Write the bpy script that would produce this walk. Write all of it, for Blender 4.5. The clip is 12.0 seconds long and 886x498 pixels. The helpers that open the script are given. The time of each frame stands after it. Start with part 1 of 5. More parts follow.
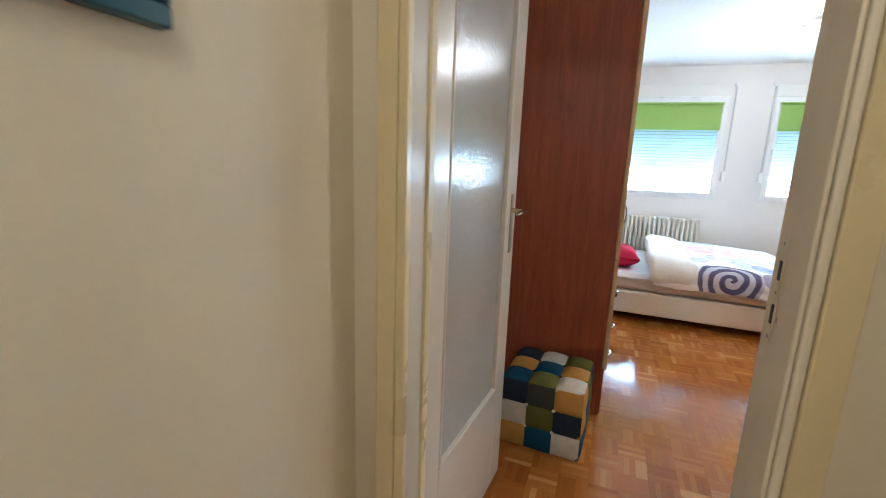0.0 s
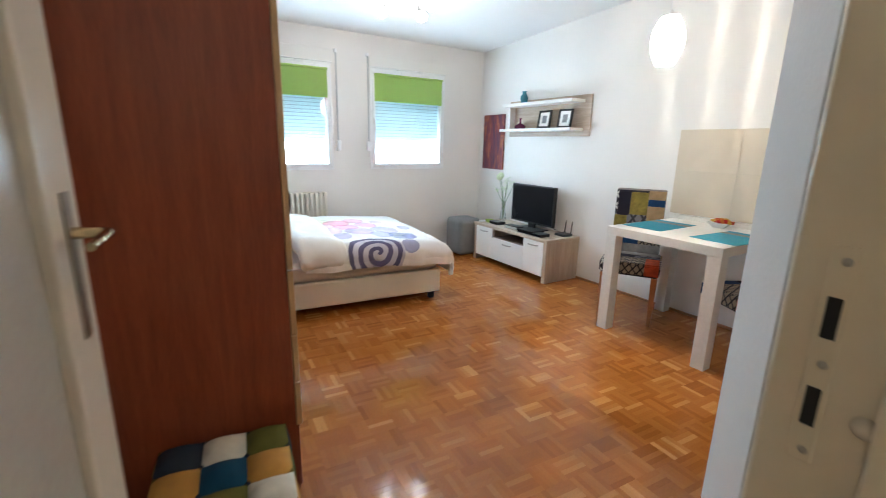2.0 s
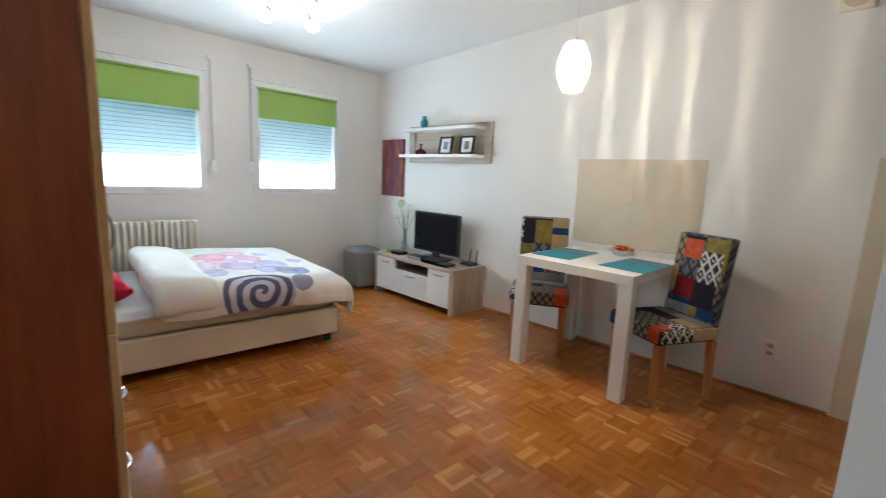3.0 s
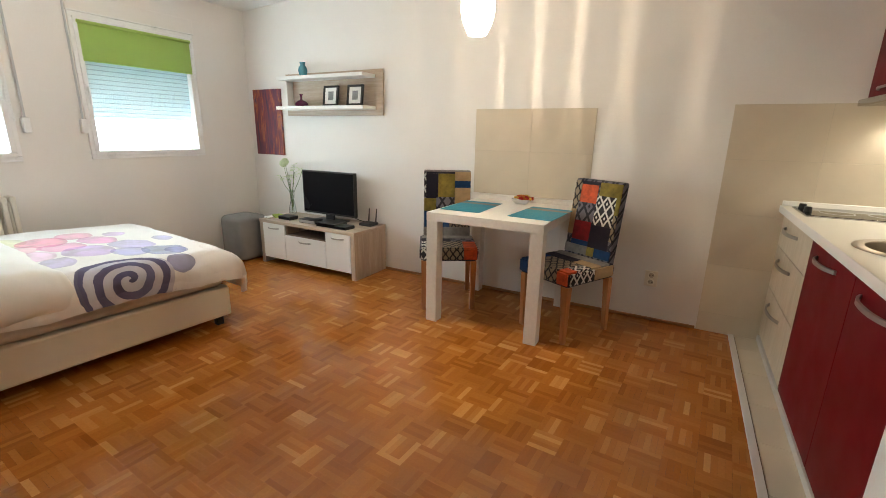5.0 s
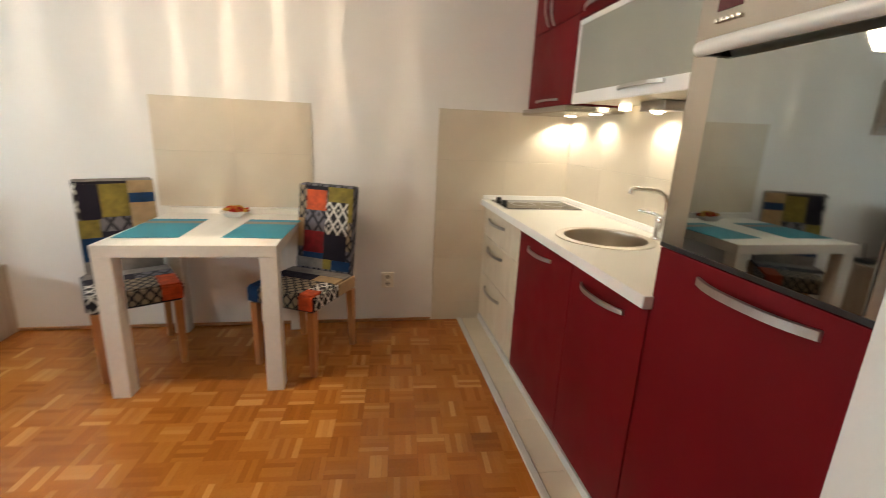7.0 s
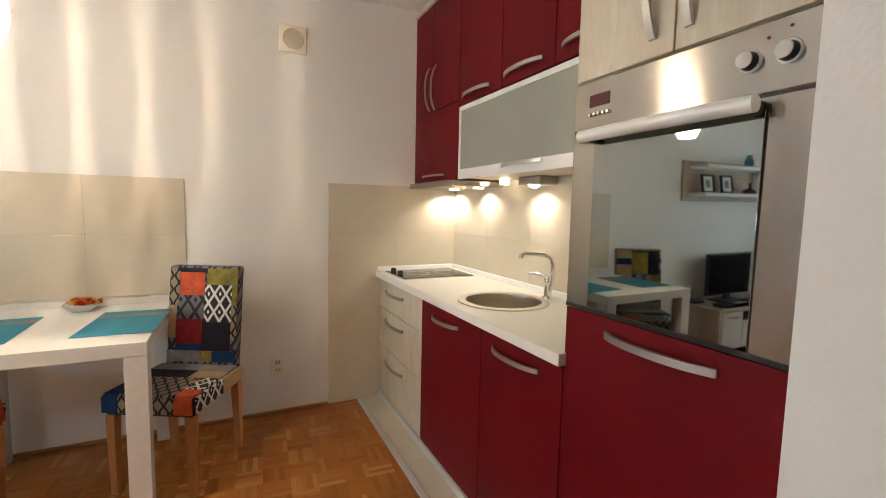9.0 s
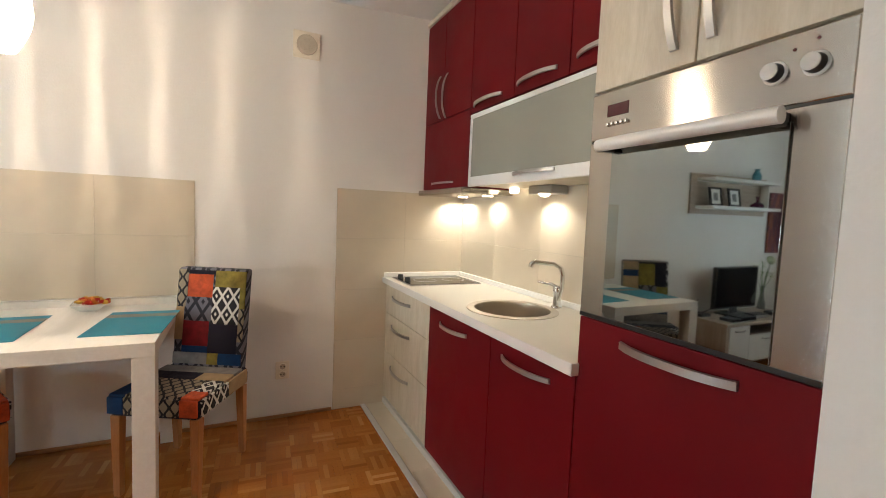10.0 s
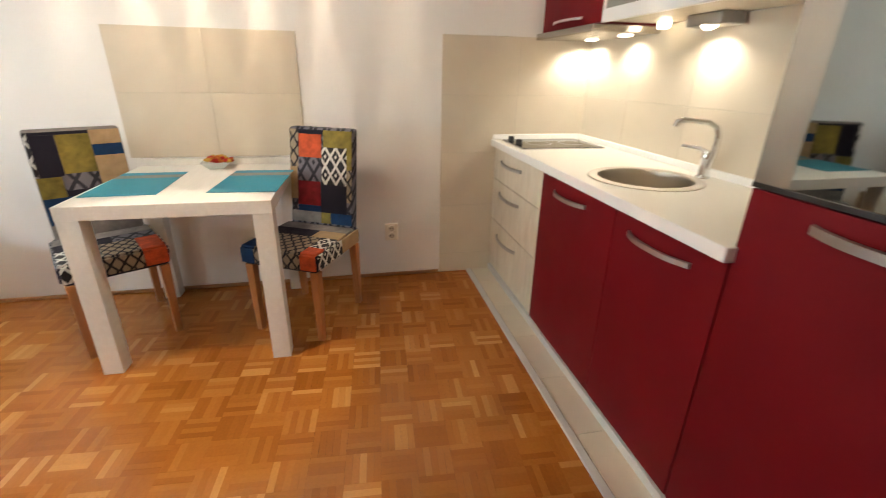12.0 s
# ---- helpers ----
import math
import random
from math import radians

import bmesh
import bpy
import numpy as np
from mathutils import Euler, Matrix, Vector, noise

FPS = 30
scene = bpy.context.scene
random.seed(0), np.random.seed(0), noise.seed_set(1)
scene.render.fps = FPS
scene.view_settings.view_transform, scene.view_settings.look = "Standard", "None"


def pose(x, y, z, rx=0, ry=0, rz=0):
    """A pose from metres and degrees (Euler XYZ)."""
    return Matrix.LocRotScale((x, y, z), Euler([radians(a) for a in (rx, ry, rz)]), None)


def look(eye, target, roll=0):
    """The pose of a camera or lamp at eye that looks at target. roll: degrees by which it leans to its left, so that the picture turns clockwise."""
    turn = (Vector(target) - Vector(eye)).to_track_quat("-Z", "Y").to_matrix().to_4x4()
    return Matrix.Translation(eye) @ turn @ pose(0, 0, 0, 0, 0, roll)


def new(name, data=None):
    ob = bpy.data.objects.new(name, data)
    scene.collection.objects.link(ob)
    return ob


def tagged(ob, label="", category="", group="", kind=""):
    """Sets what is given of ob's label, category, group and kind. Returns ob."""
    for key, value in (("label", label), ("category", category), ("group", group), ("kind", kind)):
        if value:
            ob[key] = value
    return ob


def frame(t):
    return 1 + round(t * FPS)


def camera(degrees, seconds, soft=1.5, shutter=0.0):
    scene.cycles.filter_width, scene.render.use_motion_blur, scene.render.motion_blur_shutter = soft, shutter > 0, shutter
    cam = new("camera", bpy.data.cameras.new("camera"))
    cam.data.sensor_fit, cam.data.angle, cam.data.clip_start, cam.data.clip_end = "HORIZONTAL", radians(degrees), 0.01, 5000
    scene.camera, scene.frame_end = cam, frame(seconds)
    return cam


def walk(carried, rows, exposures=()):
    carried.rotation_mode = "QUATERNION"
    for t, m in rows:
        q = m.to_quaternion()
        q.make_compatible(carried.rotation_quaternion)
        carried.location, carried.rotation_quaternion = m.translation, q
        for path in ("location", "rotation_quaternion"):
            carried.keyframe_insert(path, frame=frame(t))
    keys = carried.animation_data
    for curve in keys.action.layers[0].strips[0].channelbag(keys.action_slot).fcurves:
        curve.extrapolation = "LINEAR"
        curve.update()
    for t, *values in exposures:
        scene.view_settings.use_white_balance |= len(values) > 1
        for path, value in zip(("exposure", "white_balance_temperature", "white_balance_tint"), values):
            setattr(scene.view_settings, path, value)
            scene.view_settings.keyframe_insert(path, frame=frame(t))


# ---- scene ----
cam = camera(90.7, 12.0, 0.85, 0.5)
PATH = [
    (0, (0.521, 0.762, 1.323), (-0.055, 2.634, 0.92), 2.0),
    (0.5, (0.449, 0.998, 1.325), (0.077, 2.915, 0.894), 2.0),
    (0.8, (0.428, 1.156, 1.313), (0.224, 3.1, 0.889), 1.6),
    (1, (0.408, 1.245, 1.298), (0.414, 3.199, 0.873), 1.9),
    (1.1, (0.394, 1.286, 1.294), (0.545, 3.239, 0.889), 1.9),
    (1.5, (0.361, 1.441, 1.297), (1.093, 3.255, 0.881), 1.1),
    (2, (0.414, 1.582, 1.281), (1.441, 3.233, 0.815), 1.2),
    (2.5, (0.509, 1.755, 1.276), (1.71, 3.316, 0.926), 1.5),
    (3, (0.573, 1.875, 1.243), (1.981, 3.258, 0.917), 2.6),
    (3.2, (0.571, 1.933, 1.261), (2.079, 3.2, 0.918), 2.0),
    (3.5, (0.553, 2.0, 1.248), (2.184, 3.104, 0.898), 1.7),
    (5.5, (0.618, 2.129, 1.24), (2.335, 2.993, 0.688), 1.7),
    (6, (0.764, 2.17, 1.265), (2.569, 2.824, 0.706), 3.1),
    (6.5, (0.873, 2.243, 1.283), (2.8, 2.401, 0.772), 3.8),
    (7, (0.933, 2.35, 1.278), (2.838, 2.013, 0.772), 2.6),
    (7.5, (0.957, 2.431, 1.287), (2.768, 1.776, 0.746), 1.0),
    (7.7, (0.968, 2.444, 1.29), (2.748, 1.712, 0.749), 0.6),
    (9.5, (0.984, 2.471, 1.286), (2.781, 1.601, 1.166), 1.7),
    (10, (0.997, 2.489, 1.282), (2.797, 1.63, 1.137), 2.4),
    (10.5, (1.007, 2.489, 1.277), (2.805, 1.655, 1.014), 2.4),
    (11, (1.006, 2.504, 1.26), (2.802, 1.724, 0.854), 2.5),
    (11.5, (1.046, 2.505, 1.235), (2.838, 1.856, 0.628), 2.0),
    (12, (1.171, 2.439, 1.233), (2.988, 2.054, 0.49), 1.1),
]
EXPOSURES = ((0.0, 0.56, 5500, 4), (0.5, 0.33, 5500, 4), (1.0, 0.26, 5600, 4), (2.0, 0.25, 5850, 5), (2.5, 0.0, 5900, 4), (3.5, -0.15, 6250, 6), (5.5, 0.02, 7250, 8), (7.5, 0.15, 7200, 9), (9.5, 0.05, 7000, 10), (10.5, 0.07, 6950, 10), (12.0, 0.40, 7000, 10))
walk(cam, [(t, look(eye, target, roll)) for t, eye, target, roll in PATH], EXPOSURES)

# ---- light ----
world = bpy.data.worlds.new("sky")
scene.world = world
world.use_nodes = True
wn = world.node_tree
sky = wn.nodes.new("ShaderNodeTexSky")
sky.sky_type, sky.sun_disc, sky.sun_elevation, sky.sun_rotation = "NISHITA", False, radians(40), radians(120)
wn.nodes["Background"].inputs[1].default_value = 0.10
wn.links.new(sky.outputs[0], wn.nodes["Background"].inputs[0])


def lamp(name, kind, m, energy, colour, size=0.02, size_y=None, spot=None, blend=0.5):
    d = bpy.data.lights.new(name, kind)
    d.energy, d.color = energy, colour
    if kind == "AREA":
        d.shape, d.size, d.size_y = "RECTANGLE", size, size_y or size
    else:
        d.shadow_soft_size = size
    if spot:
        d.spot_size, d.spot_blend = radians(spot), blend
    ob = new(name, d)
    ob.matrix_world = m
    return ob


DAY, WARM, BULB = (0.69, 0.87, 1.0), (1.0, 0.90, 0.76), (1.0, 0.85, 0.68)
for x in (1.43, 2.773):
    lamp("window_daylight", "AREA", look((x, 6.335, 1.52), (x, 3.0, 2.35)), 86, DAY, 0.92, 1.04)
lamp("pendant_bulb", "POINT", pose(2.776, 3.131, 1.845), 34, BULB, 0.003)
lamp("hall_bulb", "POINT", pose(0.60, 0.15, 2.25), 10.0, WARM, 0.07)
for x, y, z, watts in ((3.70, 1.095, 1.412, 7.5), (3.316, 1.085, 1.412, 5.0), (2.775, 1.085, 1.402, 5.0)):
    lamp("kitchen_spot", "SPOT", look((x, y, z), (x, y - 0.05, 0.5)), watts, (1.0, 0.96, 0.87), 0.016, spot=150, blend=0.6)

# ---- materials ----


def base_mat(name, rough, metal=0.0, spec=0.5):
    m = bpy.data.materials.new(name)
    m.use_nodes = True
    b = m.node_tree.nodes["Principled BSDF"]
    b.inputs["Roughness"].default_value, b.inputs["Metallic"].default_value = rough, metal
    b.inputs["Specular IOR Level"].default_value = spec
    return m, m.node_tree, b


class Nodes:
    """Short hands for building node graphs."""

    def __init__(self, tree):
        self.t = tree

    def link(self, a, b):
        self.t.links.new(a, b)

    def put(self, sock, v):
        if hasattr(v, "node"):
            self.link(v, sock)
        else:
            sock.default_value = v

    def math(self, op, a, b=0.0, c=0.0):
        n = self.t.nodes.new("ShaderNodeMath")
        n.operation = op
        for s, v in zip(n.inputs, (a, b, c)):
            self.put(s, v)
        return n.outputs[0]

    def coord(self, scale=(1, 1, 1), rot=(0, 0, 0)):
        c, m = self.t.nodes.new("ShaderNodeTexCoord"), self.t.nodes.new("ShaderNodeMapping")
        m.inputs["Scale"].default_value, m.inputs["Rotation"].default_value = scale, rot
        self.link(c.outputs["Object"], m.inputs["Vector"])
        return m.outputs[0]

    def xyz(self):
        c, s = self.t.nodes.new("ShaderNodeTexCoord"), self.t.nodes.new("ShaderNodeSeparateXYZ")
        self.link(c.outputs["Object"], s.inputs[0])
        return s.outputs

    def noise(self, vec, scale, detail=4.0, rough=0.55, distortion=0.0):
        n = self.t.nodes.new("ShaderNodeTexNoise")
        n.inputs["Scale"].default_value, n.inputs["Detail"].default_value = scale, detail
        n.inputs["Roughness"].default_value, n.inputs["Distortion"].default_value = rough, distortion
        self.link(vec, n.inputs["Vector"])
        return n.outputs["Fac"]

    def ramp(self, fac, stops, mode="LINEAR"):
        n = self.t.nodes.new("ShaderNodeValToRGB")
        n.color_ramp.interpolation = mode
        e = n.color_ramp.elements
        while len(e) < len(stops):
            e.new(0.5)
        for el, (p, c) in zip(e, stops):
            el.position, el.color = p, (*c, 1)
        self.put(n.inputs[0], fac)
        return n.outputs[0]

    def mix(self, fac, a, b, mode="MIX"):
        n = self.t.nodes.new("ShaderNodeMix")
        n.data_type, n.blend_type = "RGBA", mode
        self.put(n.inputs[0], fac)
        for s, v in ((n.inputs[6], a), (n.inputs[7], b)):
            self.put(s, (*v, 1) if isinstance(v, tuple) else v)
        return n.outputs[2]

    def bump(self, height, strength, distance, target):
        n = self.t.nodes.new("ShaderNodeBump")
        n.inputs["Strength"].default_value, n.inputs["Distance"].default_value = strength, distance
        self.link(height, n.inputs["Height"])
        self.link(n.outputs[0], target.inputs["Normal"])


def scaled(c, k):
    return tuple(min(1.0, v * k) for v in c)


def mat(name, col, rough=0.5, metal=0.0, var=0.06, scale=4.0, bump=0.1, fine=180.0, spec=0.5, dist=0.002):
    """A plain surface with broad unevenness, fine grain and relief."""
    m, t, b = base_mat(name, rough, metal, spec)
    n = Nodes(t)
    v = n.coord()
    broad, grain = n.noise(v, scale, 5), n.noise(v, fine, 3)
    f = n.math("ADD", n.math("MULTIPLY", broad, 0.75), n.math("MULTIPLY", grain, 0.25))
    n.link(n.ramp(f, ((0.3, scaled(col, 1 - var)), (0.7, scaled(col, 1 + var)))), b.inputs["Base Color"])
    n.link(n.ramp(broad, ((0.3, (rough * 0.85,) * 3), (0.7, (min(1, rough * 1.15),) * 3))), b.inputs["Roughness"])
    if bump:
        n.bump(grain, bump, dist, b)
    return m


def wood(name, dark, light, along=(1, 1, 12), rough=0.4, scale=6.0, bump=0.15, spec=0.5, coat=0.0):
    """Grain drawn out along the axis whose factor is smallest."""
    m, t, b = base_mat(name, rough, 0, spec)
    n = Nodes(t)
    v = n.coord(along)
    big, fine = n.noise(v, scale, 6, 0.6, 0.6), n.noise(v, scale * 9, 3, 0.6)
    f = n.math("ADD", n.math("MULTIPLY", big, 0.7), n.math("MULTIPLY", fine, 0.3))
    n.link(n.ramp(f, ((0.32, dark), (0.52, scaled(tuple((a + c) / 2 for a, c in zip(dark, light)), 1.0)), (0.7, light))), b.inputs["Base Color"])
    n.bump(fine, bump, 0.001, b)
    b.inputs["Coat Weight"].default_value = coat
    b.inputs["Coat Roughness"].default_value = 0.12
    return m


def glass_mat(name, col=(1, 1, 1), rough=0.0):
    m, t, b = base_mat(name, rough)
    b.inputs["Base Color"].default_value = (*col, 1)
    b.inputs["Transmission Weight"].default_value = 1.0
    b.inputs["IOR"].default_value = 1.45
    return m


def glow(name, col, strength):
    m, t, b = base_mat(name, 0.5)
    b.inputs["Base Color"].default_value = (0.8, 0.8, 0.8, 1)
    b.inputs["Emission Color"].default_value = (*col, 1)
    b.inputs["Emission Strength"].default_value = strength
    return m


def parquet_mat():
    """Lacquered mosaic parquet: each finger its own tone."""
    m, t, b = base_mat("parquet_oak", 0.22, 0, 0.34)
    n = Nodes(t)
    info, geo = t.nodes.new("ShaderNodeObjectInfo"), t.nodes.new("ShaderNodeNewGeometry")
    place, cell, white = t.nodes.new("ShaderNodeMapping"), t.nodes.new("ShaderNodeVectorMath"), t.nodes.new("ShaderNodeTexWhiteNoise")
    place.vector_type = "TEXTURE"
    place.inputs["Location"].default_value, place.inputs["Rotation"].default_value, place.inputs["Scale"].default_value = (1.72, 2.98, -0.5), (0, 0, radians(-3.6)), (0.1205, 0.1205, 1)
    cell.operation, white.noise_dimensions = "FLOOR", "2D"
    half = t.nodes.new("ShaderNodeVectorMath")
    half.inputs[1].default_value = (0.5, 0.5, 0)
    n.link(geo.outputs["Position"], place.inputs["Vector"])
    n.link(place.outputs[0], half.inputs[0])
    n.link(half.outputs[0], cell.inputs[0])
    n.link(cell.outputs[0], white.inputs["Vector"])
    r = n.math("FRACT", n.math("ADD", info.outputs["Random"], geo.outputs["Random Per Island"]))
    r = n.math("ADD", n.math("MULTIPLY", r, 0.54), n.math("MULTIPLY", white.outputs["Value"], 0.46))
    tone = n.ramp(r, ((0.10, (0.300, 0.092, 0.0150)), (0.36, (0.370, 0.123, 0.022)), (0.58, (0.410, 0.145, 0.027)), (0.76, (0.450, 0.168, 0.034)), (0.94, (0.58, 0.265, 0.075))))
    v = n.coord()
    grain, wear = n.noise(v, 90, 5, 0.65), n.noise(v, 1.6, 4)
    g = n.mix(0.5, tone, n.ramp(grain, ((0.3, (0.55, 0.5, 0.45)), (0.7, (1.15, 1.15, 1.15)))), "MULTIPLY")
    g = n.mix(1.0, g, n.ramp(wear, ((0.3, (0.86, 0.84, 0.82)), (0.7, (1.0, 1.0, 1.0)))), "MULTIPLY")
    n.link(n.mix(0.5, tone, g), b.inputs["Base Color"])
    n.link(n.ramp(n.noise(v, 7, 5), ((0.3, (0.08,) * 3), (0.7, (0.15,) * 3))), b.inputs["Roughness"])
    n.bump(n.noise(v, 25, 3), 0.05, 0.002, b)
    return m


def pattern_mat(name, kind, ground, line, size=0.045, flank=False):
    """Woven patchwork motifs: a lattice of diamonds with dots, or linked rings."""
    m, t, b = base_mat(name, 0.85)
    n = Nodes(t)
    x, y, z = n.xyz()
    u = n.math("DIVIDE", x if flank else y, size)
    v = n.math("DIVIDE", z if flank else n.math("ADD", z, x), size * (1.35 if kind == "diamond" else 1.2))
    fu = n.math("ABSOLUTE", n.math("SUBTRACT", n.math("FRACT", n.math("ADD", u, 50)), 0.5))
    fv = n.math("ABSOLUTE", n.math("SUBTRACT", n.math("FRACT", n.math("ADD", v, 50)), 0.5))
    if kind == "diamond":
        d = n.math("ADD", fu, fv)
        on = n.math("LESS_THAN", n.math("ABSOLUTE", n.math("SUBTRACT", d, 0.5)), 0.12)
        on = n.math("MAXIMUM", on, n.math("LESS_THAN", d, 0.13))
    else:
        wave = n.math("MULTIPLY", n.math("COSINE", n.math("MULTIPLY", v, 6.2832)), 0.17)
        on = n.math("LESS_THAN", n.math("ABSOLUTE", n.math("SUBTRACT", fu, n.math("ADD", wave, 0.22))), 0.11)
    c = n.mix(on, ground, line)
    weave = n.noise(n.coord(), 900, 2)
    n.link(n.mix(0.25, c, n.ramp(weave, ((0.3, (0.4, 0.4, 0.4)), (0.7, (1.2, 1.2, 1.2)))), "MULTIPLY"), b.inputs["Base Color"])
    n.bump(weave, 0.3, 0.001, b)
    return m


def duvet_mat():
    """White cotton printed with watercolour discs and one large spiral, in the bed's own metres."""
    m, t, b = base_mat("printed_duvet", 0.8, 0, 0.2)
    n = Nodes(t)
    x, y, z = n.xyz()
    wob = n.noise(n.coord(), 9, 3)
    c = n.mix(n.noise(n.coord(), 3, 3), (0.80, 0.79, 0.78), (0.86, 0.85, 0.85))
    y2 = n.math("SUBTRACT", n.math("ADD", y, 0.11), n.math("MULTIPLY", n.math("MAXIMUM", n.math("SUBTRACT", 0.095, z), 0.0), n.math("MULTIPLY", n.math("LESS_THAN", y, 0.3), 0.85)))

    def dist(cx, cy, squash=1.0):
        dx, dy = n.math("SUBTRACT", x, cx), n.math("MULTIPLY", n.math("SUBTRACT", y2, cy), squash)
        return n.math("ADD", n.math("SQRT", n.math("ADD", n.math("MULTIPLY", dx, dx), n.math("MULTIPLY", dy, dy))), n.math("MULTIPLY", n.math("SUBTRACT", wob, 0.5), 0.03)), dx, dy

    discs = (
        (-0.84, 1.06, 0.12, (0.70, 0.74, 0.36), 0.6), (-0.68, 0.92, 0.12, (0.78, 0.10, 0.26), 0.75), (-0.50, 1.00, 0.09, (0.80, 0.22, 0.40), 0.75), (-0.82, 0.78, 0.10, (0.84, 0.30, 0.40), 0.6),
        (-0.64, 0.70, 0.11, (0.82, 0.22, 0.46), 0.75), (-0.44, 0.80, 0.10, (0.70, 0.20, 0.52), 0.75), (-0.30, 0.94, 0.06, (0.55, 0.36, 0.68), 0.7), (-0.80, 0.56, 0.09, (0.76, 0.40, 0.62), 0.65),
        (-0.58, 0.50, 0.12, (0.50, 0.30, 0.68), 0.75), (-0.34, 0.56, 0.12, (0.40, 0.34, 0.72), 0.75), (-0.76, 0.36, 0.08, (0.40, 0.32, 0.62), 0.75), (-0.42, 0.36, 0.09, (0.30, 0.30, 0.64), 0.75),
        (-0.27, 0.30, 0.11, (0.20, 0.26, 0.50), 0.95), (-0.12, 0.66, 0.06, (0.34, 0.34, 0.62), 0.8), (-0.28, 0.06, 0.075, (0.12, 0.11, 0.28), 1.0), (-0.22, 0.26, 0.06, (0.26, 0.26, 0.54), 0.8), (-0.02, 0.20, 0.08, (0.85, 0.70, 0.68), 0.35),
    )
    for cx, cy, r, col, k in discs:
        d = dist(cx, cy, 0.8)[0]
        inside = n.math("MULTIPLY", n.math("LESS_THAN", d, r), k * 0.70)
        rim = n.math("GREATER_THAN", d, r * 0.82)
        c = n.mix(inside, c, n.mix(n.math("MULTIPLY", rim, 0.35), n.mix(n.ramp(n.noise(n.coord(), 7, 3), ((0.35, (0, 0, 0)), (0.65, (1, 1, 1)))), scaled(col, 0.62), scaled(col, 1.45)), scaled(col, 0.5)))
    d, dx, dy = dist(-0.56, 0.0)
    c = n.mix(n.math("LESS_THAN", d, 0.220), c, (0.55, 0.54, 0.62))
    ang = n.math("DIVIDE", n.math("ARCTAN2", dy, dx), 6.2832)
    turn = n.math("FRACT", n.math("ADD", n.math("SUBTRACT", n.math("DIVIDE", d, 0.080), ang), 5.0))
    arm = n.math("MULTIPLY", n.math("LESS_THAN", turn, 0.50), n.math("LESS_THAN", d, 0.235))
    c = n.mix(n.math("MULTIPLY", arm, 0.92), c, (0.085, 0.075, 0.17))
    n.link(c, b.inputs["Base Color"])
    n.bump(n.noise(n.coord(), 14, 4), 0.35, 0.012, b)
    return m


def painting_mat():
    m, t, b = base_mat("abstract_canvas", 0.6)
    n = Nodes(t)
    a = n.noise(n.coord((1, 6.0, 0.9)), 3.2, 6, 0.65, 0.9)
    c = n.ramp(a, ((0.30, (0.02, 0.010, 0.04)), (0.44, (0.09, 0.018, 0.045)), (0.54, (0.17, 0.028, 0.03)), (0.62, (0.34, 0.10, 0.03)), (0.70, (0.07, 0.025, 0.075))))
    n.link(c, b.inputs["Base Color"])
    n.bump(n.noise(n.coord(), 120, 3), 0.4, 0.002, b)
    return m


def steel_mat(name, col, rough, aniso=0.5, axis="X"):
    m, t, b = base_mat(name, rough, 1.0)
    n = Nodes(t)
    s = n.noise(n.coord((1, 1, 300)), 6, 2)
    n.link(n.ramp(s, ((0.3, scaled(col, 0.98)), (0.7, scaled(col, 1.02)))), b.inputs["Base Color"])
    n.link(n.ramp(s, ((0.3, (rough * 0.97,) * 3), (0.7, (rough * 1.03,) * 3))), b.inputs["Roughness"])
    b.inputs["Anisotropic"].default_value = aniso
    tan = t.nodes.new("ShaderNodeTangent")
    tan.direction_type, tan.axis = "RADIAL", axis
    n.link(tan.outputs[0], b.inputs["Tangent"])
    b.inputs["Anisotropic Rotation"].default_value = 0.0
    return m


def smooth_mat(name, col, rough, var=0.03, scale=3.0):
    """A smooth glazed or laminated face with faint broad clouding."""
    m, t, b = base_mat(name, rough)
    n = Nodes(t)
    info = t.nodes.new("ShaderNodeObjectInfo")
    f = n.math("ADD", n.math("MULTIPLY", n.noise(n.coord(), scale, 2), 0.75), n.math("MULTIPLY", info.outputs["Random"], 0.25))
    n.link(n.ramp(f, ((0.25, scaled(col, 1 - var)), (0.75, scaled(col, 1 + var)))), b.inputs["Base Color"])
    return m


PAINT = mat("white_wall_paint", (0.80, 0.775, 0.745), 0.75, 0, 0.03, 1.5, 0.25, 120, 0.3, 0.003)
HALL = mat("cream_wall_paint", (0.74, 0.66, 0.51), 0.6, 0, 0.05, 1.3, 0.2, 110, 0.35, 0.003)
CEIL = mat("white_ceiling_paint", (0.84, 0.83, 0.82), 0.85, 0, 0.02, 1.5, 0.2, 120, 0.2)
GLOSS = mat("white_gloss_door_paint", (0.68, 0.62, 0.53), 0.18, 0, 0.03, 5, 0.12, 40, 0.5, 0.004)
JAMB = mat("cream_jamb_paint", (0.79, 0.71, 0.57), 0.35, 0, 0.04, 4, 0.12, 50)
CASING = mat("cream_gloss_casing_paint", (0.72, 0.60, 0.36), 0.3, 0, 0.04, 4, 0.12, 50)
PARQUET = parquet_mat()
GROUT = mat("floor_bed_dark", (0.10, 0.045, 0.02), 0.7)
TILE = smooth_mat("beige_wall_tile", (0.61, 0.53, 0.42), 0.30, 0.04, 6.0)
PLINTH = mat("pale_grey_plinth", (0.56, 0.54, 0.52), 0.35, 0, 0.05, 8, 0.04)
JOINT_F = mat("floor_tile_grout", (0.17, 0.14, 0.10), 0.8)
JOINT = mat("tile_grout", (0.53, 0.465, 0.375), 0.8)
RED = mat("dark_red_matt_foil", (0.128, 0.0032, 0.0065), 0.48, 0, 0.08, 5, 0.05, 300, 0.13)
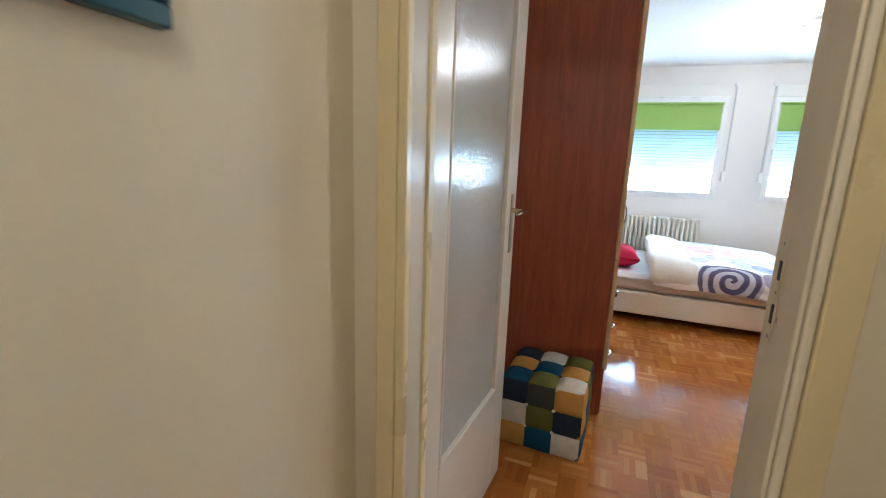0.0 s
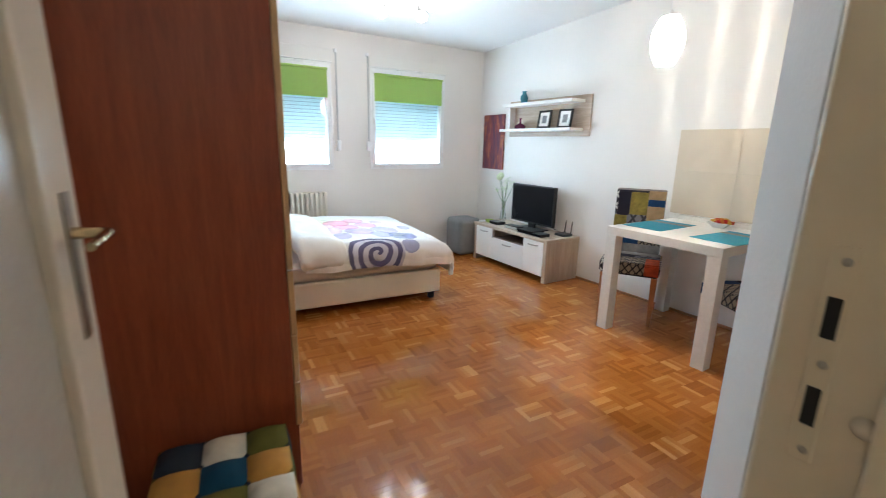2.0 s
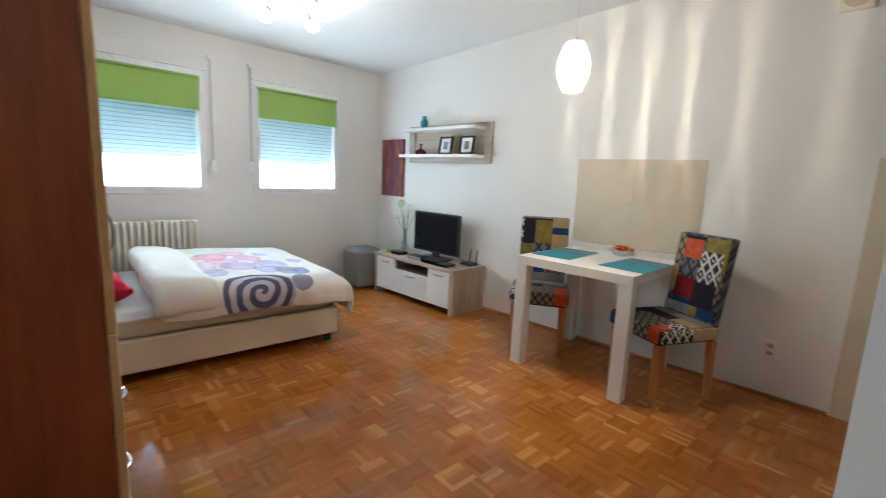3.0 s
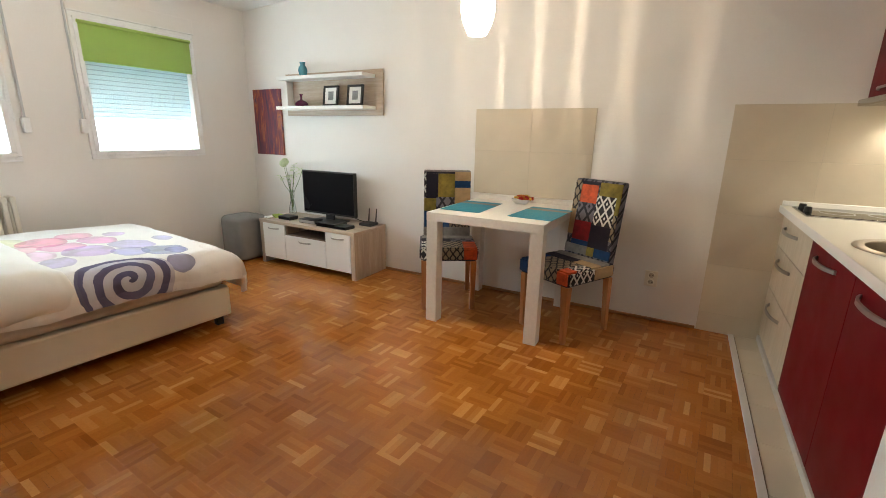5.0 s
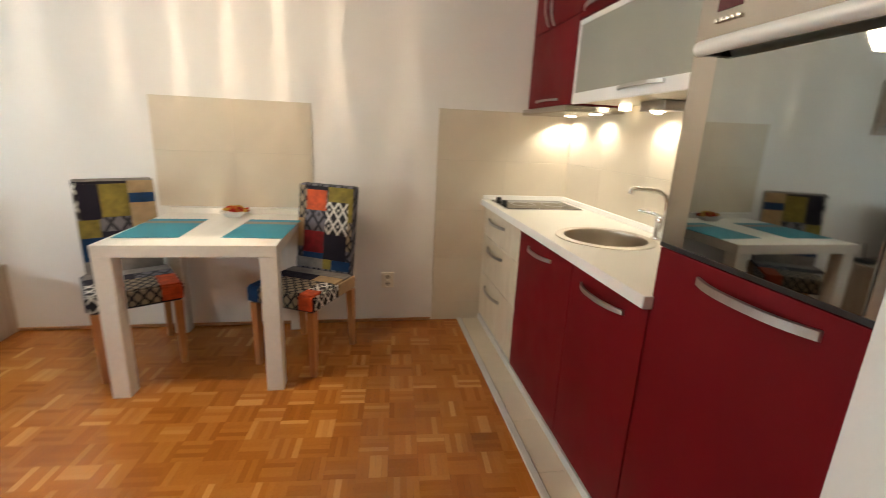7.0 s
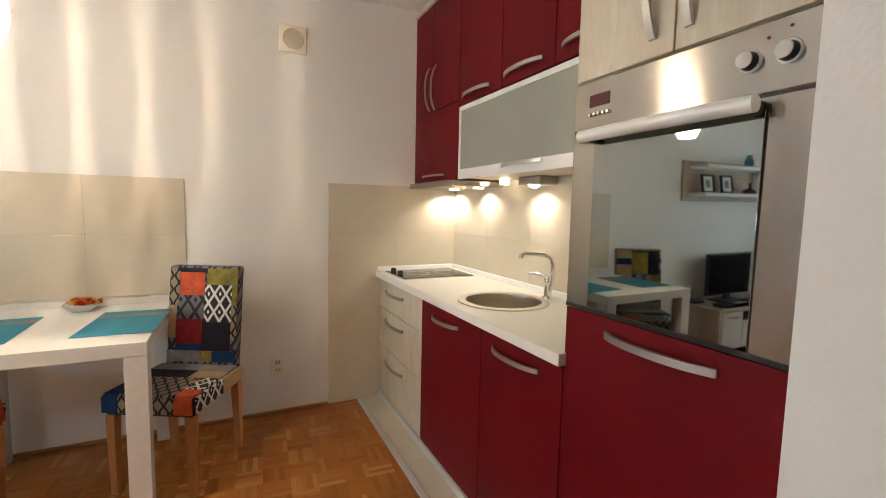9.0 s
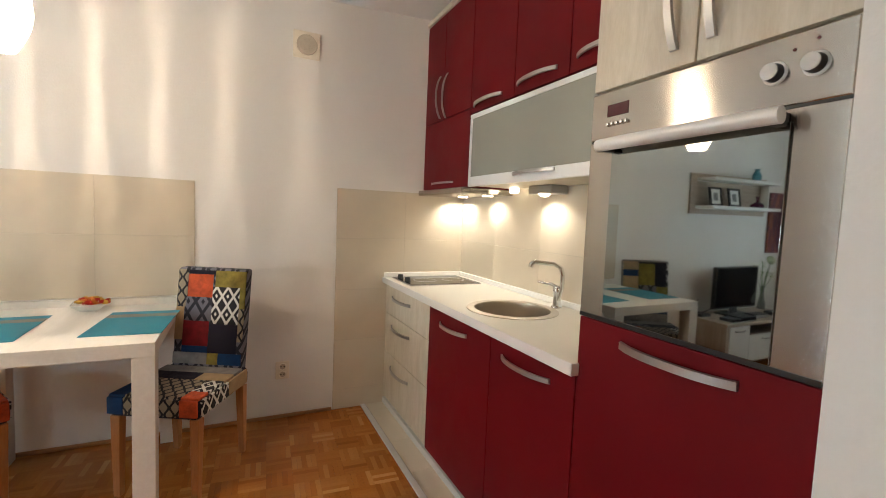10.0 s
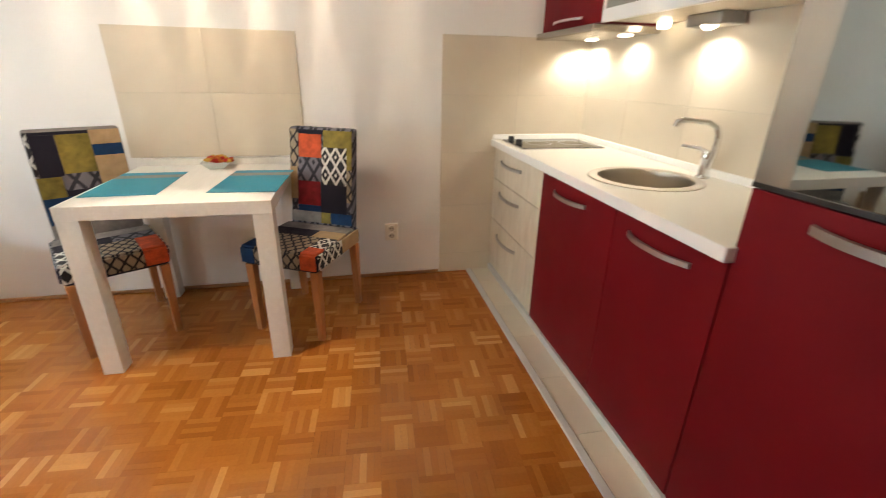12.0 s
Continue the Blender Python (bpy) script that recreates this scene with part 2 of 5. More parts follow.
ASH = wood("pale_ash_foil", (0.55, 0.475, 0.365), (0.70, 0.63, 0.52), (6, 6, 1.2), 0.38, 4, 0.05)
WHITEB = mat("white_board", (0.82, 0.81, 0.79), 0.35, 0, 0.02, 5, 0.04, 250)
LACQ = wood("white_stained_board", (0.72, 0.69, 0.65), (0.80, 0.775, 0.735), (1, 9, 9), 0.35, 5, 0.08)
SONOMA = wood("grey_oak_board", (0.36, 0.27, 0.20), (0.56, 0.46, 0.37), (9, 0.7, 9), 0.5, 3, 0.08)
SONOMA_UP = wood("grey_oak_upright_board", (0.36, 0.27, 0.20), (0.56, 0.46, 0.37), (9, 9, 0.7), 0.5, 3, 0.08)
DARKOAK = wood("brown_niche_board", (0.10, 0.055, 0.035), (0.20, 0.12, 0.08), (5, 1, 10), 0.5)
MAHOG = wood("mahogany_veneer", (0.185, 0.036, 0.012), (0.345, 0.083, 0.029), (9, 9, 0.8), 0.42, 3.0, 0.06, 0.4, 0.0)
BEECH = wood("beech_edge", (0.50, 0.30, 0.13), (0.66, 0.43, 0.21), (6, 6, 1), 0.4)
LEGWOOD = wood("beech_chair_leg", (0.38, 0.145, 0.045), (0.54, 0.24, 0.085), (9, 9, 1), 0.4)
SKIRT = wood("brown_skirting", (0.30, 0.13, 0.045), (0.44, 0.21, 0.08), (3, 1, 9), 0.4)
WORKTOP = smooth_mat("cream_worktop_laminate", (0.80, 0.77, 0.69), 0.32, 0.012)
ALU = mat("satin_aluminium", (0.46, 0.44, 0.42), 0.42, 1.0, 0.06, 8, 0.03)
CREAMP = mat("cream_plastic", (0.78, 0.71, 0.60), 0.35, 0, 0.03, 8, 0.03)
CHROME = mat("chrome", (0.82, 0.82, 0.82), 0.07, 1.0, 0.03, 5, 0)
STEEL = steel_mat("brushed_steel", (0.44, 0.41, 0.375), 0.19, 0.95)
SINKST = steel_mat("sink_steel", (0.62, 0.56, 0.49), 0.30, 0.5, "Z")
SATIN = mat("satin_silver_bar", (0.78, 0.77, 0.75), 0.35, 0.15, 0.03, 8, 0.02)
KNOBF = steel_mat("turned_knob_face", (0.36, 0.35, 0.34), 0.32, 0.9, "Y")
BRONZE = mat("dark_bronze", (0.16, 0.12, 0.09), 0.35, 1.0)
BRASS = mat("worn_brass", (0.62, 0.50, 0.30), 0.25, 1.0)
PLATE = mat("tarnished_plate", (0.26, 0.22, 0.17), 0.4, 1.0)
MIRROR = mat("mirrored_oven_glass", (0.27, 0.29, 0.285), 0.025, 1.0, 0.01, 2, 0)
BLACK = mat("black_plastic", (0.012, 0.012, 0.013), 0.35, 0, 0.1, 20, 0.05)
SCREEN = mat("dark_screen", (0.005, 0.005, 0.007), 0.25, 0, 0.05, 3, 0, 180, 0.10)
HOB = mat("dark_ceramic_glass", (0.020, 0.018, 0.016), 0.06, 0, 0.1, 6, 0)
FROST = smooth_mat("frosted_cabinet_glass", (0.30, 0.305, 0.265), 0.30, 0.03)
RIPPLE = mat("rippled_obscure_glass", (0.45, 0.43, 0.39), 0.11, 0, 0.05, 2, 0.4, 60, 0.30, 0.003)
PANE = glass_mat("window_glass")
PVC = mat("white_pvc", (0.84, 0.84, 0.84), 0.3, 0, 0.02, 5, 0.02)
GREEN = mat("lime_green_blind_fabric", (0.48, 0.62, 0.21), 0.8, 0, 0.04, 6, 0.3, 600, 0.2)
# Darker grey that stands in for the shade between shutter slats.
SLAT_SHADE = mat("painted_slat_shade", (0.40, 0.46, 0.50), 0.5, 0, 0.03, 6, 0.03)
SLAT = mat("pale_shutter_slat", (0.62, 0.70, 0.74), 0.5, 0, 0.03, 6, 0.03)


def let_through(m, share, col):
    """Mixes in some light that passes through a thin sheet."""
    t = m.node_tree
    b = t.nodes["Principled BSDF"]
    tr, mx = t.nodes.new("ShaderNodeBsdfTranslucent"), t.nodes.new("ShaderNodeMixShader")
    tr.inputs[0].default_value, mx.inputs[0].default_value = (*col, 1), share
    t.links.new(b.outputs[0], mx.inputs[1])
    t.links.new(tr.outputs[0], mx.inputs[2])
    t.links.new(mx.outputs[0], t.nodes["Material Output"].inputs[0])


let_through(SLAT, 0.105, (0.72, 0.95, 0.95))
let_through(GREEN, 0.42, (0.55, 0.75, 0.26))
STRAP = mat("grey_strap", (0.48, 0.49, 0.50), 0.8)
RADI = mat("cream_radiator_enamel", (0.80, 0.75, 0.65), 0.35, 0, 0.04, 6, 0.05)
LEATHER = mat("cream_leatherette", (0.74, 0.68, 0.57), 0.45, 0, 0.04, 6, 0.25, 220)
SHEET = mat("white_sheet", (0.72, 0.70, 0.69), 0.85, 0, 0.03, 4, 0.4, 40, 0.2, 0.006)
MATTRESS = mat("beige_mattress_cover", (0.66, 0.61, 0.54), 0.85, 0, 0.05, 5, 0.4, 60, 0.2, 0.006)
DUVET = duvet_mat()
COTTON = mat("white_cotton", (0.84, 0.82, 0.79), 0.85, 0, 0.03, 4, 0.15, 22, 0.2, 0.008)
CRIMSON = mat("crimson_cushion", (0.50, 0.015, 0.06), 0.8, 0, 0.1, 8, 0.3, 400, 0.2)
GREYF = mat("grey_felt", (0.25, 0.25, 0.255), 0.9, 0, 0.08, 12, 0.5, 500, 0.2)
TEAL = mat("teal_woven_vinyl", (0.028, 0.25, 0.35), 0.6, 0, 0.08, 30, 0.5, 700, 0.3)
TAUPE = mat("taupe_woven_vinyl", (0.24, 0.21, 0.19), 0.6, 0, 0.1, 30, 0.5, 700, 0.3)
CERAM = mat("white_ceramic", (0.84, 0.83, 0.81), 0.2, 0, 0.01, 5, 0)
TEALFR = mat("teal_painted_wood", (0.012, 0.085, 0.13), 0.35, 0, 0.1, 8, 0.1)
PAPER = mat("white_paper", (0.80, 0.79, 0.77), 0.8, 0, 0.02, 6, 0.05)
GREYPH = mat("grey_photograph", (0.22, 0.22, 0.23), 0.5, 0, 0.6, 22, 0)
BLUEGL = mat("blue_glazed_glass", (0.06, 0.24, 0.31), 0.12, 0, 0.2, 9, 0.02)
PLUM = mat("plum_glass", (0.10, 0.012, 0.045), 0.10, 0, 0.2, 9, 0.0)
CLEAR = glass_mat("clear_vase_glass", (0.9, 0.95, 0.95))
STEM = mat("green_stem", (0.09, 0.16, 0.05), 0.6)
PETAL = mat("pale_green_flower", (0.58, 0.66, 0.42), 0.8, 0, 0.2, 60, 0.4)
LIME = mat("lime_glass_dish", (0.42, 0.55, 0.14), 0.25)
SHADE_M = mat("white_translucent_shade", (0.86, 0.84, 0.80), 0.5, 0, 0.02, 8, 0.05)
let_through(SHADE_M, 0.35, (0.9, 0.86, 0.80))
shade_bsdf = SHADE_M.node_tree.nodes["Principled BSDF"]
shade_bsdf.inputs["Emission Color"].default_value, shade_bsdf.inputs["Emission Strength"].default_value = (1.0, 0.84, 0.66, 1), 42.0
LED = glow("lit_lamp_glass", (1.0, 0.90, 0.70), 9)
SPOTGL = glow("lit_spot_bulb", (1.0, 0.95, 0.88), 46)
OUTSIDE = glow("hazy_daylight", (0.84, 0.95, 1.0), 1.5)
DISPLAY = mat("dark_red_display", (0.07, 0.012, 0.018), 0.15)

F_RINGS = pattern_mat("ringed_fabric", "rings", (0.30, 0.235, 0.165), (0.012, 0.011, 0.014), 0.052)
F_DIAM = pattern_mat("black_white_diamond_fabric", "diamond", (0.012, 0.012, 0.016), (0.66, 0.64, 0.60), 0.060)
F_GREYD = pattern_mat("grey_diamond_fabric", "diamond", (0.15, 0.14, 0.17), (0.02, 0.02, 0.03), 0.078)

F_DIAM_S = pattern_mat("diamond_fabric_on_the_flank", "diamond", (0.012, 0.012, 0.016), (0.66, 0.64, 0.60), 0.060, True)
F_GREYD_S = pattern_mat("grey_diamond_fabric_on_the_flank", "diamond", (0.15, 0.14, 0.17), (0.02, 0.02, 0.03), 0.078, True)


def cloth(name, col, var=0.12):
    return mat(name, col, 0.85, 0, var, 25, 0.4, 700, 0.2)


F_ORANGE, F_RED, F_OLIVE = cloth("orange_fabric", (0.52, 0.085, 0.032), 0.5), cloth("red_fabric", (0.21, 0.016, 0.022), 0.45), cloth("olive_fabric", (0.20, 0.155, 0.036), 0.45)
F_NAVY, F_BLUE, F_TAN = cloth("navy_fabric", (0.018, 0.016, 0.028)), cloth("blue_fabric", (0.010, 0.040, 0.115), 0.35), cloth("tan_fabric", (0.40, 0.27, 0.15), 0.2)
F_GREY = cloth("grey_fabric", (0.22, 0.20, 0.19), 0.3)
P_COLS = [cloth("pouf_navy", (0.020, 0.028, 0.045)), cloth("pouf_cream", (0.62, 0.57, 0.48)), cloth("pouf_olive", (0.12, 0.115, 0.025)), cloth("pouf_ochre", (0.46, 0.235, 0.055)), cloth("pouf_blue", (0.010, 0.06, 0.12)), cloth("pouf_grey", (0.05, 0.052, 0.045))]

# ---- mesh helpers ----
ORIGIN = {}


def thing(name, label, category, at=(0, 0, 0), rz=0, group="", kind="", local=False):
    """An empty at the base of a thing. Its parts are given in world metres, or in its own if local."""
    ob = new(name)
    ob.empty_display_size = 0.05
    ob.matrix_world = pose(*at, 0, 0, rz)
    ORIGIN[ob.name] = Vector((0, 0, 0)) if local else Vector(at)
    return tagged(ob, label, category, group, kind)


def smooth(me, angle=50):
    """Soft edges with flat faces: each corner's normal leans on the larger faces beside it."""
    me.shade_smooth()
    limit = math.cos(radians(angle))
    nor = [p.normal.copy() for p in me.polygons]
    area = [p.area * p.area + 1e-14 for p in me.polygons]
    around = [[] for _ in me.vertices]
    for p in me.polygons:
        for v in p.vertices:
            around[v].append(p.index)
    out = []
    for p in me.polygons:
        a = nor[p.index]
        for v in p.vertices:
            s = Vector()
            for q in around[v]:
                if nor[q].dot(a) > limit:
                    s += nor[q] * area[q]
            out.append(s.normalized() if s.length > 0 else a)
    me.normals_split_custom_set(out)


def part(name, bm, material, parent=None, label="", soft=True):
    me = bpy.data.meshes.new(name)
    if parent is not None:
        o = ORIGIN[parent.name]
        bmesh.ops.translate(bm, verts=bm.verts, vec=-o)
    bmesh.ops.recalc_face_normals(bm, faces=bm.faces)
    bm.to_mesh(me)
    bm.free()
    if soft:
        smooth(me)
    me.materials.append(material)
    ob = new(name, me)
    if parent is not None:
        ob.parent = parent
        ORIGIN[ob.name] = o
    if label:
        ob["label"] = label
    return ob


def box(x0, y0, z0, x1, y1, z1, b=0.003, seg=2, bm=None):
    """A box with rounded edges; added to bm if given."""
    t = bmesh.new()
    bmesh.ops.create_cube(t, size=1)
    for v in t.verts:
        v.co = Vector((x0 + (v.co.x + 0.5) * (x1 - x0), y0 + (v.co.y + 0.5) * (y1 - y0), z0 + (v.co.z + 0.5) * (z1 - z0)))
    if b:
        bmesh.ops.bevel(t, geom=list(t.edges), offset=min(b, 0.45 * min(abs(x1 - x0), abs(y1 - y0), abs(z1 - z0))), segments=seg, affect="EDGES", profile=0.5)
    return join(bm, t)


def join(bm, t):
    if bm is None:
        return t
    me = bpy.data.meshes.new("tmp")
    t.to_mesh(me)
    t.free()
    bm.from_mesh(me)
    bpy.data.meshes.remove(me)
    return bm


def lathe(profile, at=(0, 0, 0), n=24, m=None, bm=None):
    """A turned body from (radius, height) pairs."""
    t = bmesh.new()
    rings = []
    for r, z in profile:
        if r < 1e-5:
            rings.append([t.verts.new((0, 0, z))])
        else:
            rings.append([t.verts.new((r * math.cos(2 * math.pi * k / n), r * math.sin(2 * math.pi * k / n), z)) for k in range(n)])
    for a, c in zip(rings, rings[1:]):
        for k in range(n):
            q = [a[k % len(a)], a[(k + 1) % len(a)], c[(k + 1) % len(c)], c[k % len(c)]]
            u = list(dict.fromkeys(q))
            if len(u) > 2:
                t.faces.new(u)
    if m is not None:
        bmesh.ops.transform(t, matrix=m, verts=t.verts)
    bmesh.ops.translate(t, verts=t.verts, vec=at)
    return join(bm, t)


def sweep(points, radii, n=8, bm=None):
    """A round tube through points; radii is one number or one for each point."""
    t = bmesh.new()
    pts = [Vector(p) for p in points]
    if not isinstance(radii, (list, tuple)):
        radii = [radii] * len(pts)
    rings, ref = [], None
    for i, p in enumerate(pts):
        d = (pts[min(i + 1, len(pts) - 1)] - pts[max(i - 1, 0)]).normalized()
        if ref is None:
            ref = d.orthogonal().normalized()
        ref = (ref - d * ref.dot(d)).normalized()
        s = d.cross(ref)
        rings.append([t.verts.new(p + radii[i] * (math.cos(2 * math.pi * k / n) * ref + math.sin(2 * math.pi * k / n) * s)) for k in range(n)])
    for a, c in zip(rings, rings[1:]):
        for k in range(n):
            t.faces.new((a[k], a[(k + 1) % n], c[(k + 1) % n], c[k]))
    t.faces.new(rings[0]), t.faces.new(rings[-1])
    return join(bm, t)


def bow(p0, p1, out, side, depth=0.028, width=0.018, thick=0.007, n=14):
    """A flat bow handle from p0 to p1 that arches along out; side is the way across its face."""
    t = bmesh.new()
    p0, p1, out, side = Vector(p0), Vector(p1), Vector(out), Vector(side)
    rings = []
    for i in range(n + 1):
        s = i / n
        h = depth * (1 - abs(2 * s - 1) ** 2.6)
        c = p0.lerp(p1, s) + out * h
        rings.append([t.verts.new(c + side * (width / 2 * a) + out * (thick * e)) for a, e in ((-1, 0), (1, 0), (0.85, 1), (-0.85, 1))])
    for a, c in zip(rings, rings[1:]):
        for k in range(4):
            t.faces.new((a[k], a[(k + 1) % 4], c[(k + 1) % 4], c[k]))
    t.faces.new(rings[0]), t.faces.new(rings[-1])
    return t


def structure(name, bm, material, label, category="", soft=False):
    ob = part(name, bm, material, None, "", soft)
    ORIGIN[ob.name] = Vector((0, 0, 0))
    return tagged(ob, label, category or "wall", "", "structure")


# ---- plan, in metres ----
XW, XE, YN, YS = 0.06, 3.795, 6.17, 1.005
XP, YP = 1.262, 1.848
YD0, YD1 = 1.60, 1.77
DX0, DX1, DTOP = 0.185, 0.89, 2.03
HALL_Y, HALL_X = -0.9, 1.35


def ceil_z(y):
    return 2.365 + (6.17 - y) * 0.046


def prism(outline, z0, z1):
    """A wall block over a plan outline; z1 is a number or a function of y."""
    t = bmesh.new()
    lo = [t.verts.new((x, y, z0)) for x, y in outline]
    hi = [t.verts.new((x, y, z1(y) if callable(z1) else z1)) for x, y in outline]
    k = len(outline)
    t.faces.new(lo), t.faces.new(hi)
    for i in range(k):
        t.faces.new((lo[i], lo[(i + 1) % k], hi[(i + 1) % k], hi[i]))
    return t


def rect(x0, y0, x1, y1):
    return [(x0, y0), (x1, y0), (x1, y1), (x0, y1)]


TOP = 2.75
wall_east = structure("wall_east", prism(rect(XE, 0.8, XE + 0.16, YN + 0.2), -0.05, TOP), PAINT, "plain white painted plaster wall behind the table")
wall_south = structure("wall_south", prism(rect(XP, YS - 0.16, XE, YS), -0.05, TOP), PAINT, "white painted plaster wall behind the kitchen units")
wall_west = structure("wall_west", prism(rect(XW - 0.16, YD1, XW, YN + 0.2), -0.05, TOP), PAINT, "white painted plaster wall behind the wardrobe")
wall_partition = structure("wall_partition", prism([(XP - 0.05, YS - 0.16), (XP, YS - 0.16), (XP, YP), (1.095, 1.866), (DX1 + 0.019, 1.752), (DX1 + 0.019, 1.692), (XP - 0.05, 1.692)], -0.05, TOP), PAINT, "white painted wall end beside the oven column")

WIN = ((0.965, 1.895), (2.308, 3.238))
WZ0, WZ1 = 0.995, 2.048
wb = prism(rect(XW, YN, WIN[0][0], YN + 0.2), -0.05, TOP)
for x0, x1 in ((WIN[0][1], WIN[1][0]), (WIN[1][1], XE)):
    join(wb, prism(rect(x0, YN, x1, YN + 0.2), -0.05, TOP))
for x0, x1 in WIN:
    join(wb, prism(rect(x0, YN, x1, YN + 0.2), -0.05, WZ0))
    join(wb, prism(rect(x0, YN, x1, YN + 0.2), WZ1, TOP))
wall_north = structure("wall_north", wb, PAINT, "white painted plaster wall with two windows")

wd = prism(rect(XW, YD0, DX0 - 0.02, YD1), -0.05, TOP)
join(wd, prism(rect(DX1 + 0.02, YD0, XP - 0.058, 1.69), -0.05, TOP))
join(wd, prism(rect(DX0 - 0.02, YD0, DX1 + 0.02, YD1 - 0.03), DTOP + 0.01, TOP))
wall_door = structure("wall_door", wd, HALL, "cream painted wall round the hall doorway")
structure("wall_hall_west", prism(rect(XW - 0.16, HALL_Y - 0.16, XW, YD1), -0.05, TOP), HALL, "cream painted hall wall with a framed picture")
structure("wall_hall_east", prism(rect(XP - 0.05, HALL_Y - 0.16, HALL_X, YS - 0.16), -0.05, TOP), HALL, "cream painted hall wall")
structure("wall_hall_inner", prism(rect(XP - 0.056, YS - 0.16, XP - 0.05, YD0), -0.05, TOP), HALL, "cream painted hall wall")
structure("wall_hall_south", prism(rect(XW, HALL_Y - 0.16, XP - 0.05, HALL_Y), -0.05, TOP), HALL, "cream painted hall end wall")

cb = bmesh.new()
lo = [cb.verts.new((x, y, ceil_z(y))) for x, y in rect(XW - 0.1, 0.86, XE + 0.1, YN + 0.15)]
hi = [cb.verts.new((v.co.x, v.co.y, TOP + 0.1)) for v in lo]
cb.faces.new(lo), cb.faces.new(hi)
for i in range(4):
    cb.faces.new((lo[i], lo[(i + 1) % 4], hi[(i + 1) % 4], hi[i]))
structure("ceiling", cb, CEIL, "plain white painted ceiling", "ceiling")
structure("ceiling_hall", box(XW - 0.1, HALL_Y - 0.1, 2.50, XP + 0.05, YD0 + 0.005, 2.62, 0), CEIL, "plain white painted hall ceiling", "ceiling")
floor = structure("floor", box(XW - 0.1, HALL_Y - 0.1, -0.12, XE + 0.1, YN + 0.15, -0.004, 0), GROUT, "glossy brown oak mosaic parquet floor", "floor")

sk = box(XE - 0.016, 1.915, 0, XE - 0.001, YN, 0.020, 0.004)
join(sk, box(WIN[0][0], YN - 0.016, 0, XE - 0.02, YN - 0.001, 0.020, 0.004))
structure("baseboard", sk, SKIRT, "thin brown wooden skirting strip", "trim")

bd = bmesh.new()
for v in ((-6, 10, -3), (10, 10, -3), (10, 10, 8), (-6, 10, 8)):
    bd.verts.new(v)
bd.faces.new(list(bd.verts))
structure("backdrop", bd, OUTSIDE, "bright hazy daylight outside the windows", "sky")

# ---- windows ----


